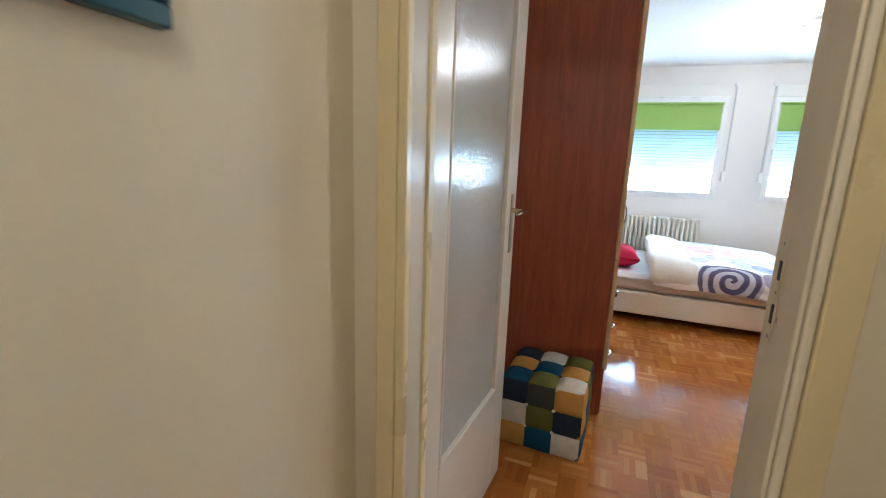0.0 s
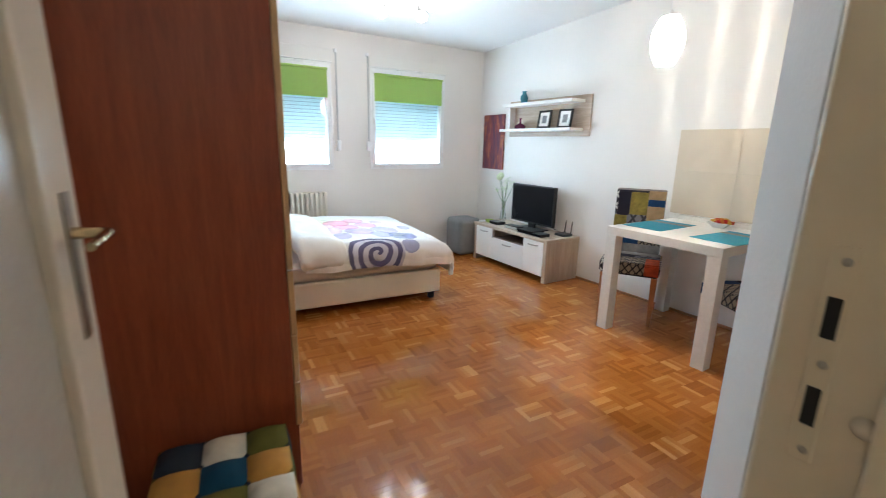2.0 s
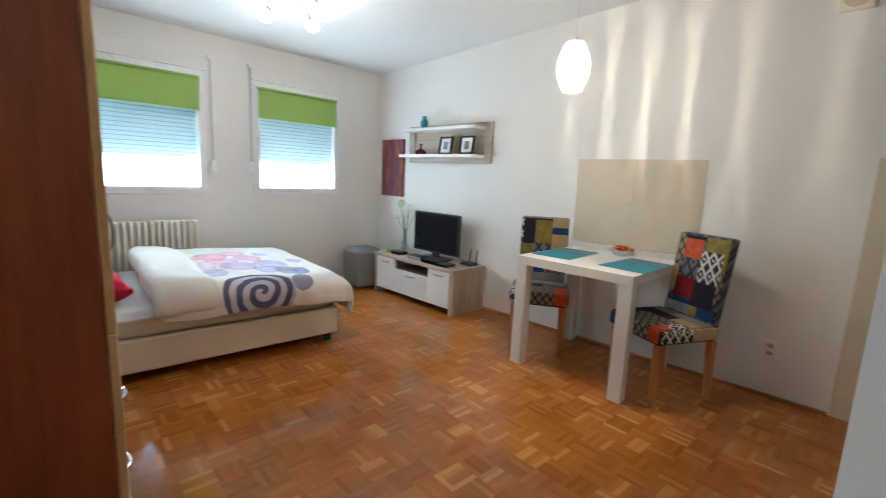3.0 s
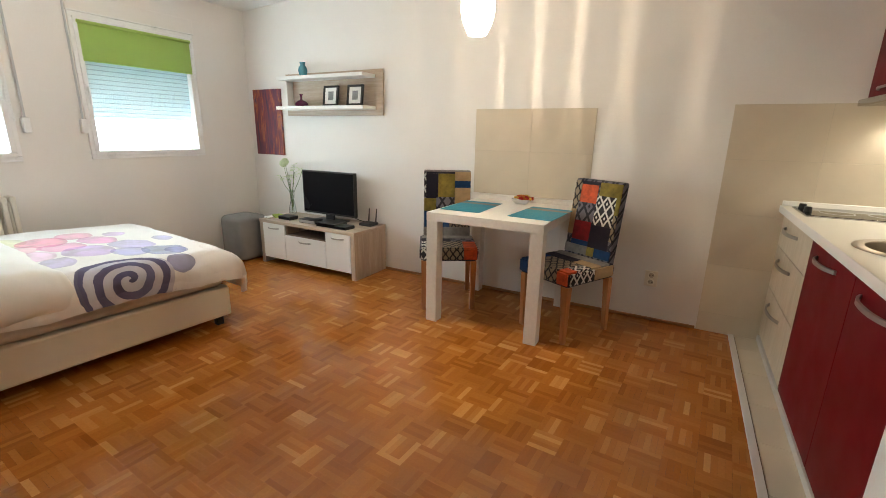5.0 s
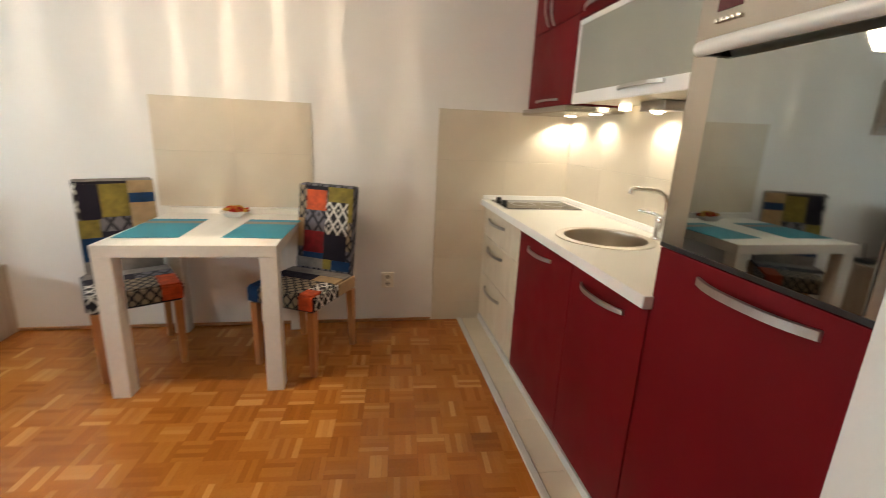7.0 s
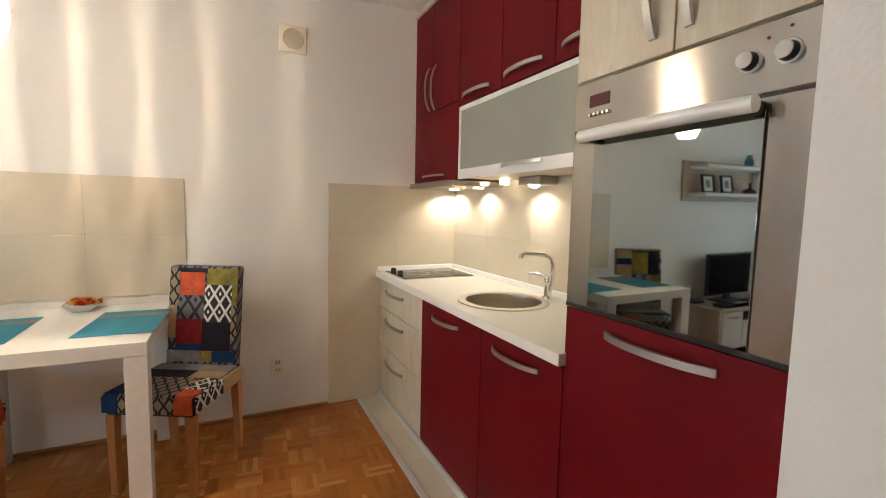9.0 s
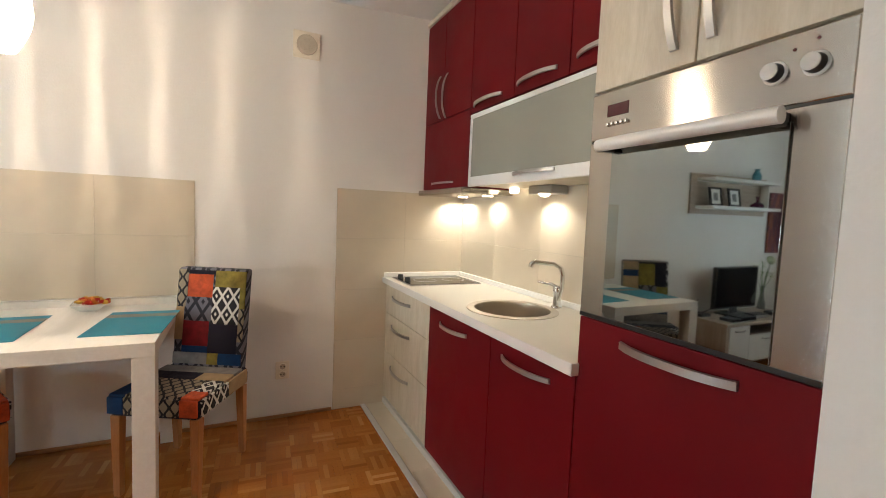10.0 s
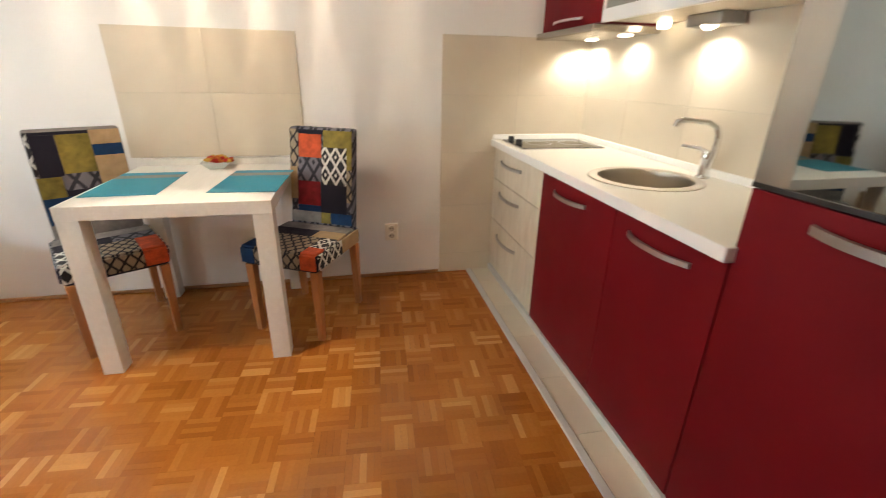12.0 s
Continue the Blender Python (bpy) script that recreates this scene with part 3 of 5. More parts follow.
def window(name, x0, x1, strap_x, side):
    w = tagged(new(name), "white plastic window under a half-lowered roller shutter", "window", "", "structure")
    ORIGIN[w.name] = Vector((0, 0, 0))
    f = bmesh.new()
    for a in ((x0, WZ0, x1, WZ0 + 0.035), (x0, WZ1 - 0.035, x1, WZ1), (x0, WZ0 + 0.035, x0 + 0.03, WZ1 - 0.035), (x1 - 0.03, WZ0 + 0.035, x1, WZ1 - 0.035)):
        box(a[0], YN - 0.012, a[1], a[2], YN + 0.06, a[3], 0.004, 2, f)
    part("window_frame", f, PVC, w)
    s = bmesh.new()
    ix0, ix1, iz0, iz1 = x0 + 0.026, x1 - 0.026, WZ0 + 0.028, WZ1 - 0.03
    for a in ((ix0, iz0, ix1, iz0 + 0.034), (ix0, iz1 - 0.034, ix1, iz1), (ix0, iz0 + 0.034, ix0 + 0.034, iz1 - 0.034), (ix1 - 0.034, iz0 + 0.034, ix1, iz1 - 0.034)):
        box(a[0], YN - 0.020, a[1], a[2], YN + 0.045, a[3], 0.005, 2, s)
    sash = part("sash", s, PVC, w)
    p = part("pane", box(ix0 + 0.03, YN + 0.012, iz0 + 0.03, ix1 - 0.03, YN + 0.018, iz1 - 0.03, 0), PANE, w, "clear glass pane", False)
    p.visible_shadow = False
    z = WZ1 - 0.03
    while z > 1.25:
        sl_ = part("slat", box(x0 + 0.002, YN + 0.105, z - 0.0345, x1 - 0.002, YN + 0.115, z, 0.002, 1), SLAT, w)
        # Added strip over each slat joint: its dark colour imitates the profile's shade.
        part("slat_shade_strip", box(x0 + 0.012, YN + 0.100, z - 0.0385, x1 - 0.012, YN + 0.1045, z - 0.0315, 0.0012, 1), SLAT_SHADE, sl_)
        z -= 0.0350
    g = bmesh.new()
    gx0, gx1 = ix0 + 0.022, ix1 - 0.024
    box(gx0, YN - 0.030, 1.718, gx1, YN - 0.0275, 1.975, 0, 1, g)
    box(gx0, YN - 0.034, 1.712, gx1, YN - 0.024, 1.724, 0.003, 2, g)
    blind = tagged(new("roller_blind"), "lime green roller blind lowered over the window top", "blind", "window blinds")
    ORIGIN[blind.name] = Vector((0, 0, 0))
    part("fabric", g, GREEN, blind)
    part("roller", sweep([(gx0 - 0.004, YN - 0.034, 1.982), (gx1 + 0.004, YN - 0.034, 1.982)], 0.013, 14), GREEN, blind)
    part("chain", sweep([(gx1 + 0.012, YN - 0.034, 1.975), (gx1 + 0.034, YN - 0.03, 1.5), (gx1 + 0.048, YN - 0.02, 1.27), (gx1 + 0.030, YN - 0.03, 1.29), (gx1 + 0.010, YN - 0.034, 1.975)], 0.0022, 6), PVC, blind, "white bead chain")
    sb_ = tagged(new("shutter_box"), "white roller shutter box above the window", "shutter box", "shutter boxes")
    ORIGIN[sb_.name] = Vector((0, 0, 0))
    part("cover", box(x0 - 0.005, YN - 0.010, WZ1 + 0.004, x1 + 0.015, YN + 0.004, WZ1 + 0.125, 0.004), PAINT, sb_)
    part("edge_strip", box(x0 - 0.005, YN - 0.016, WZ1 + 0.001, x1 + 0.015, YN - 0.002, WZ1 + 0.012, 0.003), PVC, sb_)
    st_ = thing("shutter_strap", "grey woven roller shutter strap with white winder", "strap", (strap_x, YN, 1.19), 0, "shutter straps")
    part("strap", box(strap_x - 0.007, YN - 0.022, 1.27, strap_x + 0.007, YN - 0.019, WZ1 + 0.118, 0.0008, 1), STRAP, st_)
    part("winder", box(strap_x - 0.021, YN - 0.046, 1.19, strap_x + 0.021, YN + 0.001, 1.295, 0.008, 3), PVC, st_, "white plastic winder box")
    part("guide", box(strap_x - 0.014, YN - 0.026, WZ1 + 0.10, strap_x + 0.014, YN + 0.001, WZ1 + 0.135, 0.003), PVC, st_)
    hx = ix1 - 0.017 if side else ix0 + 0.017
    h = box(hx - 0.011, YN - 0.032, 1.47, hx + 0.011, YN - 0.019, 1.55, 0.004)
    box(hx - 0.008, YN - 0.052, 1.40, hx + 0.008, YN - 0.038, 1.53, 0.005, 2, h)
    box(hx - 0.008, YN - 0.045, 1.505, hx + 0.008, YN - 0.022, 1.525, 0.003, 2, h)
    part("window_handle", h, PVC, w)


window("window_1", *WIN[0], 1.945, True)
window("window_2", *WIN[1], 2.285, False)

# ---- radiator ----
rad = thing("radiator", "cream enamelled sectional radiator under the window", "radiator", (1.32, 6.09, 0.14))
for k in range(18):
    x = 0.955 + k * 0.047
    r = box(x - 0.0145, 6.035, 0.16, x + 0.0145, 6.062, 0.765, 0.010, 3)
    box(x - 0.012, 6.115, 0.16, x + 0.012, 6.14, 0.765, 0.009, 2, r)
    box(x - 0.019, 6.035, 0.735, x + 0.019, 6.14, 0.778, 0.012, 3, r)
    box(x - 0.019, 6.035, 0.155, x + 0.019, 6.14, 0.20, 0.012, 3, r)
    part("section", r, RADI, rad)
for x in (1.0, 1.70):
    part("bracket", box(x - 0.01, 6.06, 0.0, x + 0.01, 6.10, 0.17, 0.003), RADI, rad)
part("pipe", sweep([(1.775, 6.09, 0.17), (1.80, 6.09, 0.17), (1.815, 6.09, 0.15), (1.815, 6.09, 0.0)], 0.010, 10), RADI, rad)

# ---- hall doorway ----
fr = tagged(new("door_frame"), "cream gloss painted door frame with steel strike plate", "door frame", "", "structure")
ORIGIN[fr.name] = Vector((0, 0, 0))
part("jamb", box(DX0 - 0.018, YD0 - 0.014, 0, DX0, YD1 - 0.03, DTOP, 0.006), GLOSS, fr)
part("casing", box(DX0 - 0.065, YD0 - 0.018, 0, DX0 - 0.0185, YD0 - 0.001, DTOP + 0.06, 0.005), CASING, fr)
part("casing_return", box(DX0 - 0.0175, YD0 - 0.020, 0, DX0 + 0.003, YD0 + 0.010, DTOP, 0.004), CASING, fr)
part("hinge_strip", box(DX0 - 0.001, 1.704, 0.004, DX0 + 0.0078, 1.739, DTOP - 0.035, 0.002), CASING, fr)
part("jamb", box(DX1, YD0 - 0.014, 0, DX1 + 0.018, 1.745, DTOP, 0.006), JAMB, fr)
part("door_stop", box(DX1 - 0.010, YD0 - 0.010, 0, DX1 - 0.001, YD0 + 0.062, DTOP - 0.032, 0.004), JAMB, fr)
part("casing", box(DX1 + 0.0185, YD0 - 0.018, 0, DX1 + 0.075, YD0 - 0.001, DTOP + 0.06, 0.005), CASING, fr)
part("head", box(DX0 + 0.001, YD0 - 0.012, DTOP - 0.03, DX1 - 0.001, YD1 - 0.034, DTOP + 0.009, 0.005), GLOSS, fr)
part("head_casing", box(DX0 - 0.065, YD0 - 0.019, DTOP + 0.061, DX1 + 0.075, YD0 - 0.001, DTOP + 0.11, 0.005), CASING, fr)
sp = part("strike_plate", box(DX1 - 0.002, 1.697, 1.000, DX1 + 0.001, 1.716, 1.205, 0.001), JAMB, fr, "painted-over steel strike plate")
for z0, z1 in ((1.115, 1.165), (1.03, 1.08)):
    part("bolt_hole", box(DX1 - 0.0030, 1.7005, z0 + 0.007, DX1 - 0.0012, 1.7115, z1 - 0.005, 0.0025), BLACK, sp, "dark bolt hole")
for z in (1.192, 1.098, 1.012):
    part("screw", lathe([(0, 0.0012), (0.003, 0.001), (0.004, 0)], (DX1 - 0.003, 1.704, z), 10, pose(0, 0, 0, 0, -90, 0)), ALU, sp)
part("bumper", lathe([(0, 0.006), (0.007, 0.005), (0.010, 0.001), (0.010, -0.001)], (DX1 - 0.001, 1.668, 1.055), 16, pose(0, 0, 0, 0, -90, 0)), GLOSS, fr, "round painted plug")

# The leaf stands open into the room; its own x runs from the hinges to the lock.
leaf = thing("door_1", "white gloss door with rippled glass, standing open", "door", (DX0 + 0.004, 1.725, 0.0), 82, "", "structure", True)
LW, LH = 0.72, 2.0
for nm, a in (("stile", (0, 0.012, 0.105, LH)), ("stile", (LW - 0.105, 0.012, LW, LH)), ("rail", (0.105, 0.012, LW - 0.105, 0.435)), ("rail", (0.105, LH - 0.12, LW - 0.105, LH))):
    part(nm, box(a[0], 0, a[1], a[2], 0.040, a[3], 0.004), GLOSS, leaf)
for a in ((0.105, 0.435, LW - 0.105, 0.450), (0.105, LH - 0.135, LW - 0.105, LH - 0.12), (0.105, 0.450, 0.120, LH - 0.135), (LW - 0.120, 0.450, LW - 0.105, LH - 0.135)):
    part("glazing_bead", box(a[0], -0.002, a[1], a[2], 0.042, a[3], 0.005), GLOSS, leaf)
part("pane", box(0.118, 0.014, 0.448, LW - 0.118, 0.020, LH - 0.133, 0), RIPPLE, leaf, "grey rippled obscure glass")
for s, y in ((-1, -0.003), (1, 0.040)):
    pl = part("lock_plate", box(LW - 0.065, y, 0.985, LW - 0.035, y + 0.003, 1.205, 0.001), PLATE, leaf, "tarnished narrow lock plate")
    yy = y + (0.003 if s > 0 else 0)
    part("lever", sweep([(LW - 0.05, yy, 1.145), (LW - 0.05, yy + s * 0.035, 1.145), (LW - 0.058, yy + s * 0.045, 1.145), (LW - 0.15, yy + s * 0.047, 1.143)], [0.009, 0.008, 0.008, 0.006], 10), BRASS, pl, "brass lever handle")
for z in (0.25, 1.75):
    part("hinge", lathe([(0, -0.045), (0.007, -0.045), (0.007, 0.045), (0, 0.048)], (-0.004, 0.0, z), 12), ALU, leaf)

# ---- picture in the hall ----
pic = thing("framed_picture", "picture in a dark teal painted frame", "picture", (XW, 0.88, 1.45))
for a in ((0.62, 1.45, 1.165, 1.475), (0.62, 1.965, 1.165, 1.99), (0.62, 1.475, 0.645, 1.965), (1.140, 1.475, 1.165, 1.965)):
    part("frame", box(XW + 0.001, a[0], a[1], XW + 0.022, a[2], a[3], 0.004), TEALFR, pic)
part("print", box(XW + 0.001, 0.645, 1.475, XW + 0.009, 1.14, 1.965, 0), PAPER, pic, "white paper print")

# ---- wardrobe ----
wr = thing("wardrobe", "tall mahogany veneered wardrobe with beech-edged doors", "wardrobe", (0.39, 3.6, 0))
part("side_panel", box(XW + 0.01, 3.045, 0.0, 0.712, 3.065, 2.30, 0.002), MAHOG, wr)
part("side_panel", box(XW + 0.01, 4.18, 0.0, 0.712, 4.20, 2.30, 0.002), MAHOG, wr)
part("top_panel", box(XW + 0.01, 3.065, 2.27, 0.712, 4.18, 2.30, 0.002), MAHOG, wr)
part("back_panel", box(XW + 0.006, 3.066, 0.05, XW + 0.018, 4.179, 2.268, 0), MAHOG, wr)
part("plinth", box(0.16, 3.066, 0.0, 0.725, 4.179, 0.265, 0.002), MAHOG, wr)
for y0, y1 in ((3.047, 3.62), (3.624, 4.198)):
    d = part("door", box(0.714, y0, 0.86, 0.734, y1, 2.295, 0.003), BEECH, wr, "beech-edged wardrobe door")
    yh = 3.10 if y0 < 3.1 else 4.14
    part("handle", bow((0.734, yh, 1.04), (0.734, yh, 1.13), (1, 0, 0), (0, 1, 0), 0.010, 0.011, 0.005), BRONZE, d, "dark bronze bow handle")
for k, (z0, z1) in enumerate(((0.27, 0.44), (0.444, 0.62), (0.624, 0.855))):
    d = part("drawer", box(0.714, 3.047, z0, 0.734, 4.198, z1, 0.003), BEECH, wr, "beech-edged drawer front")
    zh = (0.310, 0.465, 0.655)[k]
    for yh in (3.13, 4.02):
        part("handle", bow((0.734, yh, zh), (0.734, yh + 0.10, zh), (1, 0, 0), (0, 0, 1), 0.020, 0.022, 0.006), CHROME, d, "chrome bow handle")


# ---- patchwork pouf ----
def cushion_patch(x0, x1, z0, z1, depth, bulge, n=7):
    """A padded square: flat at its seams and swollen in its middle, in its own x, z with the swell along -y."""
    t = bmesh.new()
    grid = []
    for j in range(n):
        row = []
        for i in range(n):
            a, c = i / (n - 1), j / (n - 1)
            h = bulge * ((1 - abs(2 * a - 1) ** 2.5) * (1 - abs(2 * c - 1) ** 2.5)) ** 0.6
            row.append(t.verts.new((x0 + a * (x1 - x0), -h, z0 + c * (z1 - z0))))
        grid.append(row)
    for j in range(n - 1):
        for i in range(n - 1):
            t.faces.new((grid[j][i], grid[j][i + 1], grid[j + 1][i + 1], grid[j + 1][i]))
    e = bmesh.ops.extrude_face_region(t, geom=list(t.faces))
    for v in e["geom"]:
        if isinstance(v, bmesh.types.BMVert):
            v.co.y = depth
    return t


pouf = thing("patchwork_pouf", "cube pouf in navy, cream, olive and ochre patchwork", "pouf", (0.456, 2.832, 0.0), -7, "", "", True)
PW, PH = 0.187, 0.328
part("core", box(-PW + 0.012, -PW + 0.012, 0.012, PW - 0.012, PW - 0.012, PH - 0.012, 0.01), P_COLS[0], pouf)
rows = ((3, 4, 1), (1, 2, 0), (0, 5, 3))
topr = ((4, 2, 1), (3, 4, 3), (0, 1, 2))
s3, h3 = 2 * PW / 3, PH / 3
for face in range(4):
    for j in range(3):
        for i in range(3):
            t = cushion_patch(-PW + i * s3, -PW + (i + 1) * s3, j * h3, (j + 1) * h3, 0.013, 0.011)
            bmesh.ops.translate(t, verts=t.verts, vec=(0, -PW, 0))
            bmesh.ops.rotate(t, verts=t.verts, cent=(0, 0, 0), matrix=Matrix.Rotation(face * math.pi / 2, 3, "Z"))
            part("patch", t, P_COLS[(rows[j][i] + face * (1 + j)) % 6 if face else rows[j][i]], pouf)
for j in range(3):
    for i in range(3):
        t = cushion_patch(-PW + i * s3, -PW + (i + 1) * s3, -PW + j * s3, -PW + (j + 1) * s3, 0.013, 0.026)
        bmesh.ops.rotate(t, verts=t.verts, cent=(0, 0, 0), matrix=Matrix.Rotation(-math.pi / 2, 3, "X"))
        bmesh.ops.translate(t, verts=t.verts, vec=(0, 0, PH))
        part("patch", t, P_COLS[topr[j][i]], pouf)
for i in (-1, 1):
    for j in (-1, 1):
        part("button", lathe([(0, 0.006), (0.006, 0.004), (0.008, 0)], (i * s3 / 2, j * s3 / 2, PH + 0.001), 12), P_COLS[0], pouf)
        part("button", lathe([(0, 0.006), (0.006, 0.004), (0.008, 0)], (i * s3 / 2, -PW - 0.001, PH / 2 + j * h3 / 2), 12, pose(0, 0, 0, 90, 0, 0)), P_COLS[1], pouf)

# ---- bed: its own x runs from the head (-2) to the foot (0), y from the near side ----
bed = thing("bed", "low cream leatherette box bed with a mattress", "bed", (2.27, 4.60, 0.0), -5.2, "", "", True)
BL, BW = 1.98, 1.28
part("base", box(-BL, 0, 0.065, 0, BW, 0.262, 0.014, 3), LEATHER, bed)
for x in (-BL + 0.06, -0.06):
    for y in (0.06, BW - 0.06):
        part("foot", box(x - 0.022, y - 0.022, 0.0, x + 0.022, y + 0.022, 0.067, 0.004), BLACK, bed, "short black block foot")
part("mattress", box(-BL + 0.01, 0.012, 0.263, -0.012, BW - 0.012, 0.395, 0.045, 4), MATTRESS, bed)


def sheet(nx, ny, fn, thick):
    """A cloth over a grid of (0..1, 0..1), closed below at its thickness."""
    t = bmesh.new()
    up = [[t.verts.new(fn(i / nx, j / ny)) for i in range(nx + 1)] for j in range(ny + 1)]
    dn = [[t.verts.new(Vector(v.co) - Vector((0, 0, thick))) for v in row] for row in up]
    for j in range(ny):
        for i in range(nx):
            t.faces.new((up[j][i], up[j][i + 1], up[j + 1][i + 1], up[j + 1][i]))
            t.faces.new((dn[j + 1][i], dn[j + 1][i + 1], dn[j][i + 1], dn[j][i]))
    ring = [(0, i) for i in range(nx)] + [(j, nx) for j in range(ny)] + [(ny, i) for i in range(nx, 0, -1)] + [(j, 0) for j in range(ny, 0, -1)]
    for a, c in zip(ring, ring[1:] + ring[:1]):
        t.faces.new((up[a[0]][a[1]], dn[a[0]][a[1]], dn[c[0]][c[1]], up[c[0]][c[1]]))
    return t


part("bed_sheet", sheet(40, 30, lambda a, c: Vector((-BL + 0.004 + a * 1.0, 0.004 + c * (BW - 0.008), 0.410 - 0.03 * max(0, abs(2 * c - 1) - 0.94) / 0.06 + 0.004 * noise.noise((a * 9, c * 7, 1)))), 0.012), SHEET, bed, "white fitted sheet")


def over_edge(w, hang, r):
    """Arc length w over a soft edge, below zero past it: how far out and how far down."""
    if w >= 0:
        return 0.0, 0.0
    q = 0.5 * math.pi * r
    if w > -q:
        a = -w / r
        return r * math.sin(a), r * (1 - math.cos(a))
    return r - 0.10 * (-w - q), r + min(-w - q, hang)


DTOP_Z, SIDE_R, FOOT_R = 0.553, 0.115, 0.20


def drape(a, c):
    """The duvet: puffed over the top, then down past the edges, with soft folds."""
    u, w = -1.10 + a * 1.40, -0.165 + c * (BW + 0.32)
    ny, dn = over_edge(w - 0.045, 0.13, SIDE_R)
    fy, df = over_edge(BW - 0.06 - w, 0.10, SIDE_R)
    fx, dx = over_edge(-0.075 - u, 0.07, FOOT_R)
    x = min(u, -0.075) + fx
    y = min(max(w, 0.045), BW - 0.06) - ny + fy
    k = min(1.0, dx / 0.2) * min(1.0, dn / 0.2)
    x, y = x - 0.080 * k, y + 0.060 * k
    drop = (dx ** 6 + dn ** 6 + df ** 6) ** (1 / 6)
    puff = 0.012 * noise.noise((u * 2.4, w * 2.6, 3)) + 0.006 * noise.noise((u * 7, w * 6, 8)) + 0.003 * noise.noise((u * 17, w * 15, 5))
    low = min(1.0, drop / 0.15)
    x += low * 0.016 * noise.noise((w * 7, 3, 1)) * (dx > 0.05)
    y += low * 0.020 * noise.noise((u * 6, 4, 2)) + low * 0.010 * noise.noise((u * 15, 7, 2))
    return Vector((x, y, DTOP_Z - drop + puff - 0.06 * max(0.0, min(u, 0.1) + 0.55) - 0.02 * max(0.0, 0.4 - max(w, 0.0)) + 0.015 * low * noise.noise((u * 4, 1, 9))))


duv = thing("duvet", "white duvet printed with a purple spiral and pink discs", "duvet", (2.27, 4.60, 0.43), -5.2, "", "", True)
ORIGIN[duv.name] = Vector((0, 0, 0.43))
part("cover", sheet(90, 90, drape, 0.045), DUVET, duv)


def roll(a, c):
    """The turned-back end of the duvet: a flat, double layer, thick at its folded edge."""
    ang = a * 2 * math.pi
    w = -0.205 + c * (BW + 0.19)
    out, down = over_edge(w - 0.045, 0.2, SIDE_R)
    y, z = max(w, 0.045) - out, DTOP_Z - down
    tip = min(1.0, max(0.0, (0.045 - w) / (0.5 * math.pi * SIDE_R)))
    ny, nz = -math.sin(tip * math.pi / 2), math.cos(tip * math.pi / 2)
    mid = -0.965 - 0.02 * math.sin(c * 3.1) + 0.03 * noise.noise((w * 2.2, 5, 1))
    endk = min(1.0, (c / 0.03) ** 0.5 if c < 0.03 else 1, ((1 - c) / 0.03) ** 0.5 if c > 0.97 else 1)
    sq = lambda v: math.copysign(abs(v) ** 0.6, v)
    cx, sz = sq(math.cos(ang)), sq(math.sin(ang))
    rz = 0.060 * endk * (1 - 0.35 * cx) * (1 - 0.35 * tip)
    dent = 0.012 * noise.noise((cx * 2.5, w * 4.5, 7)) + 0.007 * noise.noise((cx * 6 + w * 3, w * 11, 2))
    off = -0.022 + rz * sz + (dent if sz > 0 else 0)
    return Vector((mid + 0.175 * (0.9 + 0.1 * endk) * cx, y + ny * off, z + nz * off))


rb = bmesh.new()
nr, ns = 28, 60
ring = [[rb.verts.new(roll(i / nr, j / ns)) for i in range(nr)] for j in range(ns + 1)]
for j in range(ns):
    for i in range(nr):
        rb.faces.new((ring[j][i], ring[j][(i + 1) % nr], ring[j + 1][(i + 1) % nr], ring[j + 1][i]))
rb.faces.new(ring[0]), rb.faces.new(ring[-1])
part("turned_back_fold", rb, COTTON, duv, "plain white turned-back fold", True)


def pillow_mesh(lx, ly, h, at, rz):
    t = bmesh.new()
    bmesh.ops.create_cube(t, size=1)
    bmesh.ops.subdivide_edges(t, edges=t.edges, cuts=11, use_grid_fill=True)
    for v in t.verts:
        u, w = 2 * v.co.x, 2 * v.co.y
        k = max(0.0, (1 - abs(u) ** 2.6) * (1 - abs(w) ** 2.6)) ** 0.5
        v.co = Vector((lx / 2 * u * (1 - 0.05 * (1 - w * w)), ly / 2 * w * (1 - 0.05 * (1 - u * u)), h * v.co.z * (0.12 + 0.88 * k) + 0.006 * noise.noise((u * 3, w * 3, h))))
    bmesh.ops.transform(t, matrix=pose(*at, 0, 0, rz), verts=t.verts)
    return t


pl1 = thing("cushion", "crimson red cushion lying on the bed", "cushion", (2.27, 4.60, 0.45), -5.2, "", "", True)
ORIGIN[pl1.name] = Vector((0, 0, 0.45))
part("cover", pillow_mesh(0.42, 0.42, 0.20, (-1.44, 0.37, 0.503), 4), CRIMSON, pl1)

# ---- grey cube stool ----
cub = thing("grey_stool", "grey felt upholstered cube stool beside the cabinet", "stool", (3.42, 5.88, 0.0))
part("body", box(3.205, 5.70, 0.008, 3.525, 6.03, 0.435, 0.055, 6), GREYF, cub)

# ---- television cabinet ----
tvc = thing("tv_cabinet", "low grey-oak and white television cabinet with open niche", "tv cabinet", (3.56, 5.03, 0.0))
CY0, CY1, CX0, CX1 = 4.458, 5.612, 3.343, 3.785
part("top", box(CX0 - 0.004, CY0 - 0.003, 0.395, CX1, CY1 + 0.003, 0.425, 0.003), SONOMA, tvc)
part("side", box(CX0, CY0, 0.0, CX1, CY0 + 0.042, 0.395, 0.003), SONOMA_UP, tvc)
part("side", box(CX0, CY1 - 0.042, 0.0, CX1, CY1, 0.395, 0.003), SONOMA_UP, tvc)
